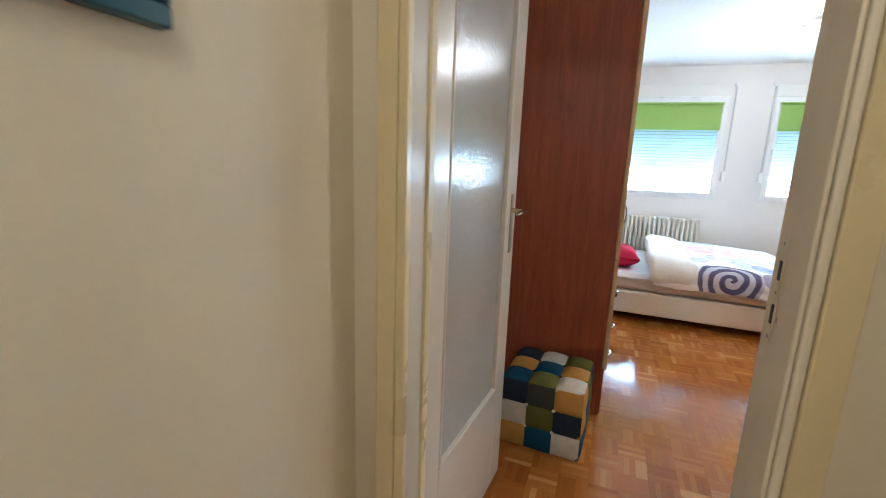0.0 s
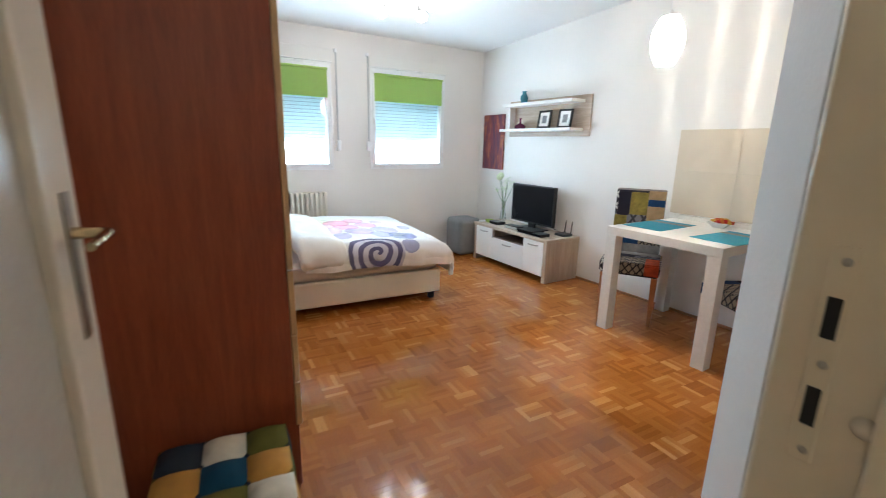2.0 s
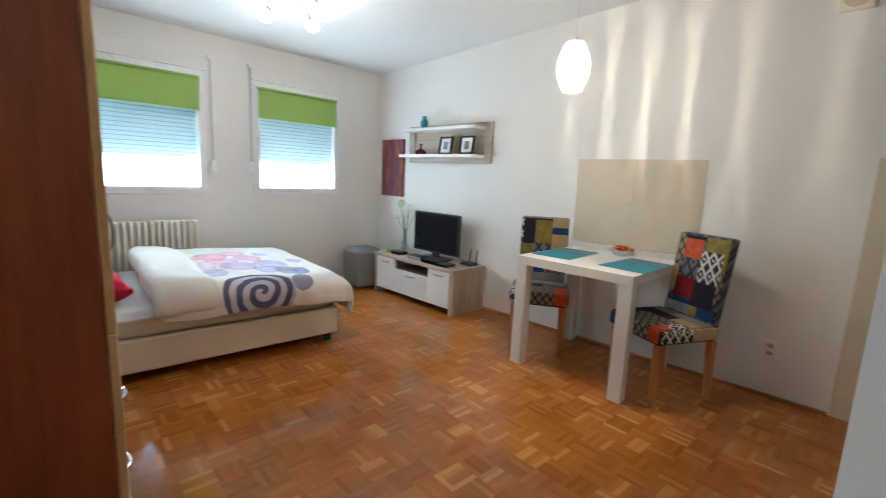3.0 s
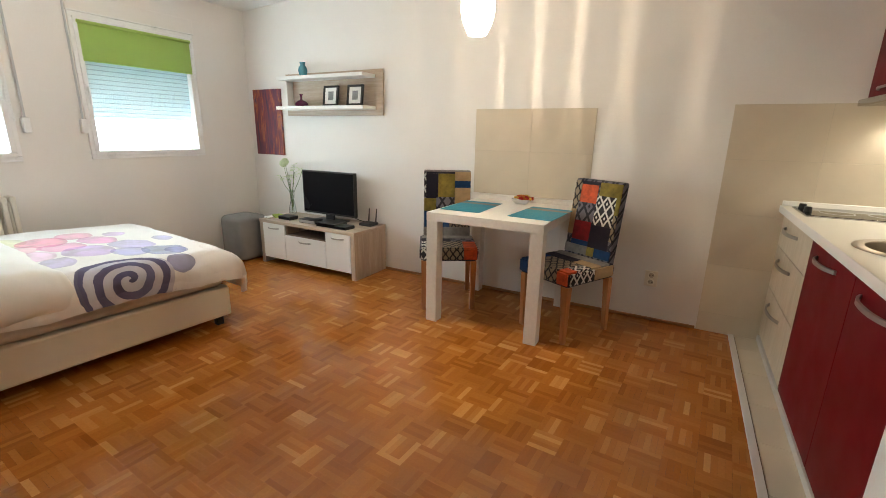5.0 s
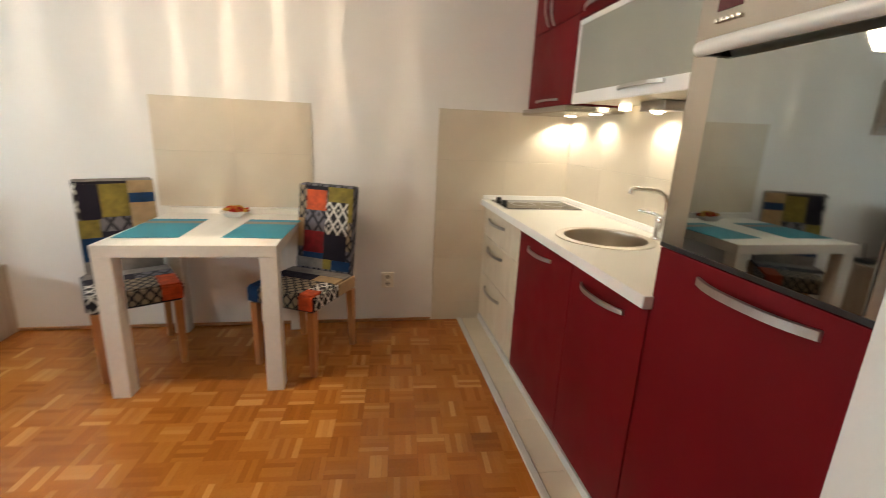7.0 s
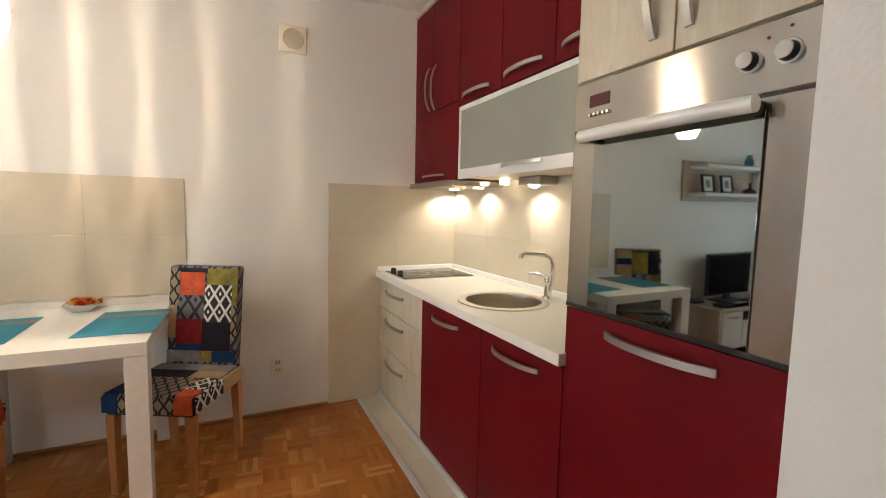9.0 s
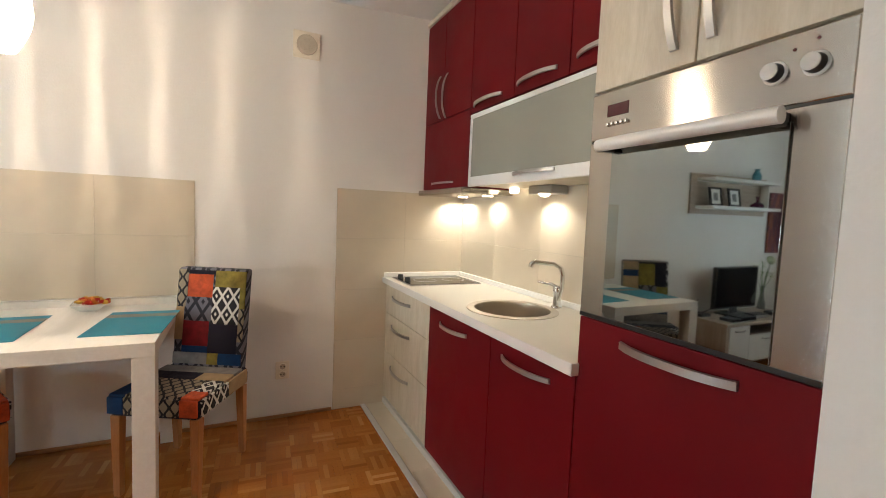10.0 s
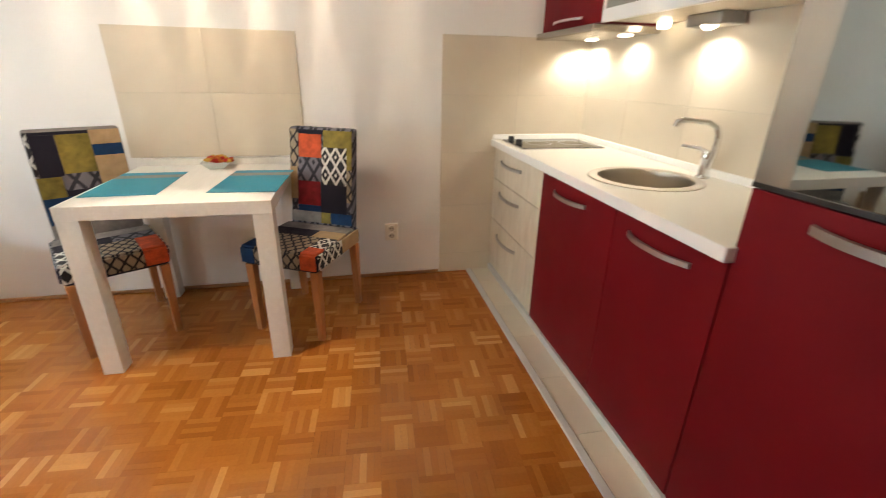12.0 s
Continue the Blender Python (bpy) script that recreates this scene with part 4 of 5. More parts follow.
part("bottom", box(CX0 + 0.03, CY0 + 0.042, 0.05, CX1, CY1 - 0.042, 0.068, 0.002), SONOMA, tvc)
part("back", box(CX1 - 0.010, CY0 + 0.042, 0.068, CX1 - 0.002, CY1 - 0.042, 0.395, 0), DARKOAK, tvc)
for y in (4.785, 5.275):
    part("divider", box(CX0 + 0.02, y - 0.008, 0.068, CX1 - 0.01, y + 0.008, 0.395, 0.002), SONOMA, tvc)
part("niche_shelf", box(CX0 + 0.02, 4.793, 0.292, CX1 - 0.01, 5.267, 0.308, 0.002), DARKOAK, tvc)
for nm, y0, y1, z0, z1, zh in (("door", 4.504, 4.779, 0.062, 0.392, 0.352), ("drawer", 4.783, 5.278, 0.062, 0.302, 0.262), ("door", 5.282, 5.566, 0.062, 0.392, 0.352)):
    d = part(nm, box(CX0 - 0.002, y0, z0, CX0 + 0.016, y1, z1, 0.002), WHITEB, tvc, "white matt front")
    yc = (y0 + y1) / 2
    part("handle", bow((CX0 - 0.002, yc - 0.07, zh), (CX0 - 0.002, yc + 0.07, zh), (-1, 0, 0), (0, 0, 1), 0.022, 0.012, 0.005), ALU, d, "satin metal bow handle")

tv = thing("television", "flat black television on a dark stand", "television", (3.60, 4.97, 0.425))
part("casing", box(3.600, 4.655, 0.487, 3.640, 5.283, 0.886, 0.006), BLACK, tv)
part("screen", box(3.597, 4.668, 0.505, 3.602, 5.270, 0.874, 0.001), SCREEN, tv, "switched-off dark screen")
part("neck", box(3.612, 4.92, 0.435, 3.635, 5.02, 0.50, 0.006), BLACK, tv)
part("stand", box(3.52, 4.80, 0.4255, 3.70, 5.14, 0.437, 0.005), BLACK, tv)

for nm, lab, x, y, sx, sy, h in (("media_box", "small black media box on the cabinet", 3.47, 5.36, 0.11, 0.15, 0.034), ("disc_player", "silver-fronted black player below the television", 3.46, 5.06, 0.10, 0.20, 0.036), ("set_top_box", "black set-top box on the cabinet", 3.45, 4.80, 0.16, 0.22, 0.040), ("adapter_box", "flat black box on the cabinet", 3.43, 4.64, 0.12, 0.14, 0.028)):
    bx = thing(nm, lab, "electronics", (x, y, 0.425))
    part("case", box(x - sx / 2, y - sy / 2, 0.4255, x + sx / 2, y + sy / 2, 0.4255 + h, 0.005), BLACK, bx)
    part("front_panel", box(x - sx / 2 - 0.003, y - sy / 2 + 0.006, 0.431, x - sx / 2 + 0.002, y + sy / 2 - 0.006, 0.4255 + h - 0.006, 0.001), SCREEN if nm != "disc_player" else ALU, bx)
rt = thing("router", "black router with two upright aerials", "router", (3.66, 4.555, 0.425))
part("case", box(3.60, 4.49, 0.4255, 3.72, 4.62, 0.452, 0.008, 3), BLACK, rt)
for y in (4.515, 4.595):
    part("aerial", sweep([(3.715, y, 0.44), (3.718, y, 0.47), (3.722, y - 0.006, 0.57)], [0.006, 0.006, 0.004], 8), BLACK, rt)
cb2 = thing("cable", "thin black cable trailing behind the television", "cable", (3.72, 4.7, 0.43))
part("lead", sweep([(3.66, 4.85, 0.50), (3.70, 4.76, 0.47), (3.72, 4.70, 0.445), (3.71, 4.63, 0.44)], 0.0035, 8), BLACK, cb2)

vs = thing("flower_vase", "tall clear glass vase with pale green stems", "vase", (3.69, 5.535, 0.425))
part("glass", lathe([(0, 0), (0.035, 0), (0.036, 0.006), (0.034, 0.06), (0.018, 0.13), (0.014, 0.20), (0.022, 0.24), (0.019, 0.24), (0.011, 0.20), (0.015, 0.13), (0.030, 0.06), (0.030, 0.012), (0, 0.010)], (3.69, 5.535, 0.426), 20), CLEAR, vs)
rs = random.Random(4)
for k, (dy, dz, flower) in enumerate(((0.055, 0.50, 1), (0.015, 0.52, 1), (-0.05, 0.42, 0), (-0.10, 0.50, 0), (-0.02, 0.40, 0), (0.12, 0.38, 0), (-0.15, 0.46, 0))):
    dx = rs.uniform(-0.05, 0.03)
    p = [Vector((3.69, 5.535, 0.45)), Vector((3.69 + dx * 0.2, 5.535 + dy * 0.2, 0.65)), Vector((3.69 + dx * 0.6, 5.535 + dy * 0.65, 0.425 + dz * 0.75)), Vector((3.69 + dx, 5.535 + dy, 0.425 + dz))]
    part("stem", sweep(p, [0.0035, 0.003, 0.003, 0.002], 6), STEM, vs)
    fb = bmesh.new()
    if flower:
        for q in range(110):
            n3 = Vector((rs.gauss(0, 1), rs.gauss(0, 1), rs.gauss(0, 1))).normalized()
            r = bmesh.ops.create_icosphere(fb, subdivisions=1, radius=rs.uniform(0.006, 0.011))
            bmesh.ops.translate(fb, verts=r["verts"], vec=p[3] + n3 * 0.028)
        part("flower_head", fb, PETAL, vs, "round pale green flower head")
    else:
        for q in range(9):
            s = 0.45 + 0.06 * q
            c = p[2].lerp(p[3], max(0, min(1, s)))
            w = Vector((rs.uniform(-1, 0.4), rs.uniform(-1, 1), rs.uniform(-0.6, 0.3))).normalized()
            e = c + w * rs.uniform(0.03, 0.07)
            side = w.cross(Vector((0, 0, 1))).normalized() * 0.007
            mid = c.lerp(e, 0.5) + Vector((0, 0, 0.006))
            q4 = [fb.verts.new(v) for v in (c, mid + side, e, mid - side)]
            fb.faces.new(q4)
            q5 = [fb.verts.new(v - Vector((0, 0, 0.0012))) for v in (c, mid + side, e, mid - side)]
            fb.faces.new(q5[::-1])
        part("leaves", fb, PETAL, vs, "thin pale leaves", False)
ds = thing("green_dish", "small lime green glass dish", "dish", (3.47, 5.505, 0.425))
part("bowl", lathe([(0, 0.004), (0.028, 0.002), (0.030, 0), (0.034, 0.004), (0.050, 0.028), (0.046, 0.028), (0.030, 0.010), (0, 0.008)], (3.47, 5.505, 0.4255), 20), LIME, ds)
rc = thing("remote_control", "small white remote control", "remote", (3.42, 5.58, 0.425))
part("case", box(3.385, 5.55, 0.4255, 3.46, 5.595, 0.440, 0.005), PVC, rc)

# ---- wall shelf and its things ----
sh = thing("wall_shelf", "grey-oak wall panel with two white shelves", "shelf", (XE, 5.03, 1.379))
part("back_panel", box(XE - 0.018, 4.458, 1.379, XE - 0.001, 5.606, 1.757, 0.002), SONOMA, sh)
part("shelf", box(3.60, 4.535, 1.428, XE - 0.018, 5.565, 1.456, 0.002), WHITEB, sh)
part("shelf", box(3.60, 4.535, 1.687, XE - 0.018, 5.535, 1.715, 0.002), WHITEB, sh)
part("end_panel", box(3.70, 5.515, 1.456, XE - 0.018, 5.535, 1.687, 0.002), WHITEB, sh)
for y in (4.965, 4.690):
    ph = thing("photo_frame", "small black framed picture with a white mount", "photo frame", (3.68, y, 1.4565), -90, "shelf pictures", "", True)
    tilt = pose(0, 0, 0, -9, 0, 0)
    for a in ((-0.085, 0, 0.085, 0.018), (-0.085, 0.157, 0.085, 0.175), (-0.085, 0.018, -0.067, 0.157), (0.067, 0.018, 0.085, 0.157)):
        t = box(a[0], -0.010, a[1], a[2], 0.010, a[3], 0.002)
        bmesh.ops.transform(t, matrix=tilt, verts=t.verts)
        part("frame", t, BLACK, ph)
    t = box(-0.068, -0.001, 0.017, 0.068, 0.006, 0.158, 0)
    bmesh.ops.transform(t, matrix=tilt, verts=t.verts)
    part("mount", t, PAPER, ph, "white card mount")
    t = box(-0.030, -0.003, 0.050, 0.030, 0.0, 0.125, 0)
    bmesh.ops.transform(t, matrix=tilt, verts=t.verts)
    part("print", t, GREYPH, ph, "small grey print")
bv = thing("blue_vase", "small blue glass vase on the top shelf", "vase", (3.69, 5.285, 1.715))
part("body", lathe([(0, 0.0), (0.024, 0.0), (0.034, 0.018), (0.041, 0.05), (0.036, 0.075), (0.022, 0.095), (0.020, 0.105), (0.027, 0.122), (0.023, 0.122), (0.015, 0.105), (0.016, 0.09), (0.03, 0.06), (0, 0.02)], (3.69, 5.285, 1.7155), 20), BLUEGL, bv)
pb = thing("plum_bottle", "squat plum coloured glass bottle", "bottle", (3.69, 5.325, 1.456))
part("body", lathe([(0, 0), (0.052, 0), (0.060, 0.012), (0.058, 0.032), (0.035, 0.050), (0.011, 0.060), (0.009, 0.095), (0.016, 0.105), (0.016, 0.110), (0, 0.110)], (3.69, 5.325, 1.4565), 22), PLUM, pb)

ptg = thing("painting", "abstract canvas in dark red, orange and purple", "painting", (XE, 5.89, 1.0))
part("canvas", box(XE - 0.024, 5.697, 0.998, XE - 0.001, 6.085, 1.632, 0.003), painting_mat(), ptg)

# ---- dining table ----
tb = thing("dining_table", "square white dining table against the wall", "table", (3.375, 3.153, 0.0))
TX0, TX1, TY0, TY1 = 2.978, 3.765, 2.766, 3.540
part("tabletop", box(TX0, TY0, 0.694, TX1, TY1, 0.75, 0.002), LACQ, tb)
for x in (TX0, TX1 - 0.08):
    for y in (TY0, TY1 - 0.08):
        part("leg", box(x + 0.001, y + 0.001, 0.0, x + 0.079, y + 0.079, 0.694, 0.002), LACQ, tb)
part("upstand", box(TX1, TY0 + 0.01, 0.742, XE - 0.001, TY1 - 0.01, 0.785, 0.002), LACQ, tb)
for yc, rot in ((2.893, -3), (3.385, 2)):
    pm = thing("placemat", "teal woven placemat with taupe bands", "placemat", (3.345, yc, 0.75), rot, "placemats", "", True)
    part("field", box(-0.225, -0.142, 0.0004, 0.10, 0.142, 0.0030, 0.0008, 1), TEAL, pm)
    part("band", box(0.10, -0.142, 0.0004, 0.165, 0.142, 0.0030, 0.0008, 1), TAUPE, pm, "taupe woven band")
    part("field", box(0.165, -0.142, 0.0004, 0.225, 0.142, 0.0030, 0.0008, 1), TEAL, pm)
bw = thing("sweet_bowl", "small white square bowl of wrapped sweets", "bowl", (3.665, 3.135, 0.75), 8, "", "", True)
part("bowl", lathe([(0, 0.004), (0.03, 0.0), (0.045, 0.0), (0.098, 0.038), (0.093, 0.038), (0.043, 0.008), (0, 0.007)], (0, 0, 0.0005), 4, pose(0, 0, 0, 0, 0, 45)), CERAM, bw)
SWEETS = [cloth("sweet_red", (0.45, 0.03, 0.02)), cloth("sweet_gold", (0.62, 0.36, 0.07)), cloth("sweet_orange", (0.55, 0.16, 0.03))]
for k in range(34):
    sw = thing("wrapped_sweet", "small twisted foil-wrapped sweet", "sweet", (3.665, 3.135, 0.75), 8, "sweets in the bowl", "", True)
    a, r = rs.uniform(0, 6.28), rs.uniform(0, 0.080)
    t = lathe([(0, -0.022), (0.007, -0.020), (0.002, -0.013), (0.008, -0.010), (0.009, 0.010), (0.002, 0.013), (0.007, 0.020), (0, 0.022)], (r * math.cos(a), r * math.sin(a), 0.046 - 0.12 * r + rs.uniform(-0.002, 0.016)), 8, pose(0, 0, 0, 90 + rs.uniform(-20, 20), 0, rs.uniform(0, 360)))
    part("wrapper", t, SWEETS[k % 3], sw)


# ---- chairs: their own x points forward ----
def recline(t):
    for v in t.verts:
        v.co.x -= max(0.0, v.co.z - 0.42) * 0.13


def soft_panel(u0, u1, v0, v1, base, puff):
    """A thin rounded patch on the face of the back: u across, v up."""
    t = box(base - 0.010, u0, v0, base + puff, u1, v1, 0.0022, 2)
    recline(t)
    return t


def chair(at, rz, label, back, seat, edge):
    c = thing("dining_chair", label, "chair", at, rz, "chairs at the table", "", True)
    w, wb, d = 0.205, 0.182, 0.225
    t = box(-d, -w, 0.368, d, w, 0.465, 0.030, 4)
    part("seat", t, F_NAVY, c)
    t = box(-d - 0.004, -wb, 0.40, -d + 0.058, wb, 0.965, 0.013, 4)
    recline(t)
    part("backrest", t, edge, c)
    for x, y in ((d - 0.035, -w + 0.03), (d - 0.035, w - 0.03), (-d + 0.03, -w + 0.03), (-d + 0.03, w - 0.03)):
        t = box(x - 0.021, y - 0.021, 0.0, x + 0.021, y + 0.021, 0.369, 0.003)
        for v in t.verts:
            k = 1 - 0.32 * (1 - v.co.z / 0.369)
            v.co.x, v.co.y = x + (v.co.x - x) * k + (-0.02 * (1 - v.co.z / 0.369) if x < 0 else 0), y + (v.co.y - y) * k
        part("leg", t, LEGWOOD, c, "turned beech leg")
    for u0, v0, u1, v1, m in back:
        y0, y1 = -wb + 0.003 + u0 * (2 * wb - 0.006), -wb + 0.003 + u1 * (2 * wb - 0.006)
        part("patch", soft_panel(y0 + 0.0003, y1 - 0.0003, 0.955 - v1 * 0.48, 0.955 - v0 * 0.48, -d + 0.056, 0.004), m, c)
    for u0, v0, u1, v1, m in seat:
        y0, y1 = -w + 0.008 + u0 * (2 * w - 0.016), -w + 0.008 + u1 * (2 * w - 0.016)
        x0, x1 = -d + 0.06 + v0 * (2 * d - 0.07), -d + 0.06 + v1 * (2 * d - 0.07)
        part("patch", box(x0, y0 + 0.0003, 0.455, x1, y1 - 0.0003, 0.4685, 0.0035, 2), m, c)
        if v1 > 0.95:
            part("patch", box(d - 0.010, y0 + 0.0003, 0.385, d + 0.003, y1 - 0.0003, 0.460, 0.0035, 2), m, c)
    for v0, v1, m in ((0.0, 0.45, F_TAN), (0.45, 1.0, F_DIAM_S)):
        x0, x1 = -d + 0.03 + v0 * (2 * d - 0.05), -d + 0.03 + v1 * (2 * d - 0.05)
        for s in (-1, 1):
            ya, yb = sorted((s * (w - 0.010), s * (w + 0.003)))
            part("patch", box(x0, ya, 0.385, x1, yb, 0.456, 0.0035, 2), m if s > 0 else F_GREYD_S, c)
    return c


BACK_A = [(0, 0.0, 0.15, 0.40, F_RINGS), (0.15, 0.0, 0.55, 0.045, F_NAVY), (0.15, 0.045, 0.52, 0.29, F_ORANGE), (0.55, 0.0, 1.0, 0.175, F_OLIVE), (0.52, 0.175, 0.92, 0.57, F_DIAM), (0.92, 0.175, 1.0, 0.40, F_OLIVE), (0.92, 0.40, 1.0, 0.75, F_RINGS),
          (0.12, 0.29, 0.52, 0.545, F_GREYD), (0.0, 0.40, 0.12, 0.75, F_TAN), (0.12, 0.545, 0.50, 0.81, F_RED), (0.50, 0.57, 0.92, 0.88, F_NAVY), (0.12, 0.81, 0.50, 0.88, F_BLUE), (0.0, 0.88, 0.50, 1.0, F_GREY), (0.50, 0.88, 0.66, 1.0, F_OLIVE), (0.66, 0.88, 1.0, 1.0, F_BLUE)]
SEAT_A = [(0.0, 0.0, 1.0, 0.22, F_GREY), (0.0, 0.22, 0.62, 0.46, F_NAVY), (0.62, 0.22, 1.0, 0.46, F_TAN), (0.18, 0.46, 0.80, 1.0, F_RINGS), (0.0, 0.46, 0.18, 1.0, F_BLUE), (0.80, 0.46, 1.0, 0.80, F_DIAM), (0.80, 0.80, 1.0, 1.0, F_ORANGE)]
BACK_B = [(0, 0.0, 0.04, 0.40, F_DIAM), (0.04, 0.03, 0.30, 0.42, F_NAVY), (0.04, 0.0, 0.66, 0.03, F_NAVY), (0.30, 0.03, 0.66, 0.40, F_OLIVE), (0.66, 0.0, 1.0, 0.14, F_TAN), (0.66, 0.14, 1.0, 0.25, F_BLUE), (0.66, 0.25, 1.0, 0.55, F_TAN), (0.26, 0.40, 0.66, 0.56, F_GREYD), (0.0, 0.42, 0.26, 0.62, F_OLIVE),
          (0.0, 0.62, 0.55, 0.88, F_BLUE), (0.55, 0.56, 1.0, 0.88, F_RINGS), (0.26, 0.56, 0.55, 0.62, F_NAVY), (0.0, 0.88, 1.0, 1.0, F_GREY)]
SEAT_B = [(0.0, 0.0, 1.0, 0.25, F_GREY), (0.0, 0.25, 0.55, 0.50, F_NAVY), (0.55, 0.25, 1.0, 0.50, F_GREYD), (0.0, 0.50, 0.20, 1.0, F_DIAM), (0.20, 0.50, 0.76, 1.0, F_RINGS), (0.76, 0.50, 1.0, 1.0, F_ORANGE)]
chair((3.345, 2.700, 0), 152.5, "patchwork upholstered chair with an orange patch, beech legs", BACK_A, SEAT_A, F_GREYD)
chair((3.385, 3.595, 0), 211.0, "patchwork upholstered chair with olive and tan patches, beech legs", BACK_B, SEAT_B, F_GREY)


# ---- pendant lamp ----
pd = thing("pendant_lamp", "white egg-shaped pendant lamp of upright slats, lit", "lamp", (2.776, 3.131, 1.71))
PX, PY, PZ0, PZ1 = 2.776, 3.131, 1.724, 1.966


def egg(s):
    """Radius at the height share s."""
    return 0.034 + 0.048 * math.sin(math.pi * (0.06 + 0.88 * s))


NP = 24


def leaf_share(s):
    """Half width of a leaf-shaped slat as a share of the pitch."""
    return 0.88 * math.cos(0.5 * math.pi * min(1.0, abs(s - 0.5) / 0.29))


def shade_slat(k, s0, s1, share, n=24):
    """A thin upright strip of the shade round the pitch line k, from the height share s0 to s1."""
    t = bmesh.new()
    cols = []
    for side in range(5):
        col = []
        for i in range(n + 1):
            s = s0 + (s1 - s0) * i / n
            a = math.pi / NP * (2 * k + max(0.01, share(s)) * (side / 2 - 1))
            r = egg(s) + 0.002 * (1 - abs(side / 2 - 1) ** 2)
            col.append(t.verts.new((PX + r * math.cos(a), PY + r * math.sin(a), PZ0 + s * (PZ1 - PZ0))))
        cols.append(col)
    for a, c in zip(cols, cols[1:]):
        for i in range(n):
            t.faces.new((a[i], c[i], c[i + 1], a[i + 1]))
    return t


for k in range(NP):
    part("slat", shade_slat(k + 0.5, 0.21, 0.79, leaf_share), SHADE_M, pd)
    part("slat", shade_slat(k, 0.0, 0.5 - 0.09, lambda s: 0.785 - leaf_share(s), 16), SHADE_M, pd)
    part("slat", shade_slat(k, 0.5 + 0.09, 1.0, lambda s: 0.785 - leaf_share(s), 16), SHADE_M, pd)
part("cap", lathe([(0.046, PZ1 - 0.002), (0.046, PZ1 + 0.003), (0.012, PZ1 + 0.006), (0.010, PZ1 + 0.03), (0, PZ1 + 0.032)], (PX, PY, 0), 24), PVC, pd)
part("cord", sweep([(PX, PY, PZ1 + 0.03), (PX, PY, ceil_z(PY) - 0.02)], 0.0022, 8), PVC, pd)
part("socket", lathe([(0.0, PZ1), (0.016, PZ1), (0.016, PZ1 - 0.055), (0.0, PZ1 - 0.056)], (PX, PY, 0), 14), PVC, pd)
part("ceiling_rose", lathe([(0.0, -0.03), (0.03, -0.028), (0.045, -0.006), (0.045, 0.004)], (PX, PY, ceil_z(PY)), 20), PVC, pd)

# ---- ceiling spots ----
SX, SY = 2.09, 4.86
sl = thing("ceiling_spotlight", "satin steel ceiling bar with four lit spots", "lamp", (SX, SY, 2.42))
SZ = ceil_z(SY)
part("plate", lathe([(0, -0.032), (0.055, -0.030), (0.062, -0.022), (0.062, 0.004)], (SX, SY, SZ), 24), ALU, sl, "round satin steel plate")
for k, (dx, dy) in enumerate(((-0.10, 0.19), (0.09, -0.15), (0.17, 0.12), (-0.17, -0.10))):
    p = Vector((SX + dx, SY + dy, SZ - 0.095))
    part("arm", sweep([(SX, SY, SZ - 0.022), (SX + dx * 0.6, SY + dy * 0.6, SZ - 0.03), tuple(p)], 0.006, 8), ALU, sl)
    d = Vector((dx * 2.2, dy * 2.2, -0.6)).normalized()
    m = d.to_track_quat("Z", "Y").to_matrix().to_4x4()
    hd = part("spot_head", lathe([(0, -0.03), (0.014, -0.028), (0.020, 0.0), (0.026, 0.035), (0.024, 0.035), (0.017, 0.002), (0, -0.002)], tuple(p), 18, m), ALU, sl)
    part("bulb", lathe([(0, 0.004), (0.024, 0.012), (0.042, 0.042), (0.046, 0.062), (0.036, 0.088), (0, 0.102)], tuple(p), 18, m), SPOTGL, hd, "glowing frosted bulb")

# ---- kitchen: lower units ----
KF = 1.567
UY = 1.325


def unit(name, label, x0, y0, z0, x1, y1, z1, material, group="kitchen units"):
    u = thing(name, label, "cabinet", ((x0 + x1) / 2, (y0 + y1) / 2, z0), 0, group)
    part("carcass", box(x0 + 0.001, y0, z0, x1 - 0.001, y1 - 0.020, z1, 0.001), material, u)
    return u


def front(u, x0, z0, x1, z1, y, material, handle=None, vertical=False, nm="door", hw=0.018):
    d = part(nm, box(x0 + 0.002, y - 0.018, z0 + 0.002, x1 - 0.002, y, z1 - 0.002, 0.0025), material, u)
    if handle:
        a, c = handle
        out, side = (0, 1, 0), ((1, 0, 0) if vertical else (0, 0, 1))
        part("handle", bow((a[0], y, a[1]), (c[0], y, c[1]), out, side, 0.030, hw, 0.008), ALU, d, "satin aluminium bow handle")
    return d


XD, X12, XO, XOE = 3.06, 2.452, 1.972, 1.375
ZT, ZB, ZC = 0.868, 0.038, 0.830
u = unit("drawer_unit", "pale ash drawer unit with three bow handles", XD, YS, ZB, XE - 0.004, KF, ZC, WHITEB)
for z0, z1, zh in ((0.632, ZC - 0.004, 0.757), (0.372, 0.632, 0.568), (ZB + 0.02, 0.372, 0.297)):
    front(u, XD, z0, XE - 0.006, z1, KF, ASH, ((3.64, zh), (3.335, zh)), nm="drawer")
u = unit("base_cabinet", "dark red base cabinet with a bow handle", X12, YS, ZB, XD, KF, 0.70, WHITEB)
front(u, X12, ZB + 0.012, XD, ZC - 0.004, KF, RED, ((2.92, 0.760), (2.65, 0.764)))
u = unit("base_cabinet", "dark red base cabinet under the sink", XO, YS, ZB, X12, KF, 0.70, WHITEB)
front(u, XO, ZB + 0.012, X12, ZC - 0.004, KF, RED, ((2.365, 0.764), (2.085, 0.767)))
pk = thing("kitchen_plinth", "narrow pale grey plinth strip under the kitchen units", "plinth", (2.6, KF, 0.0))
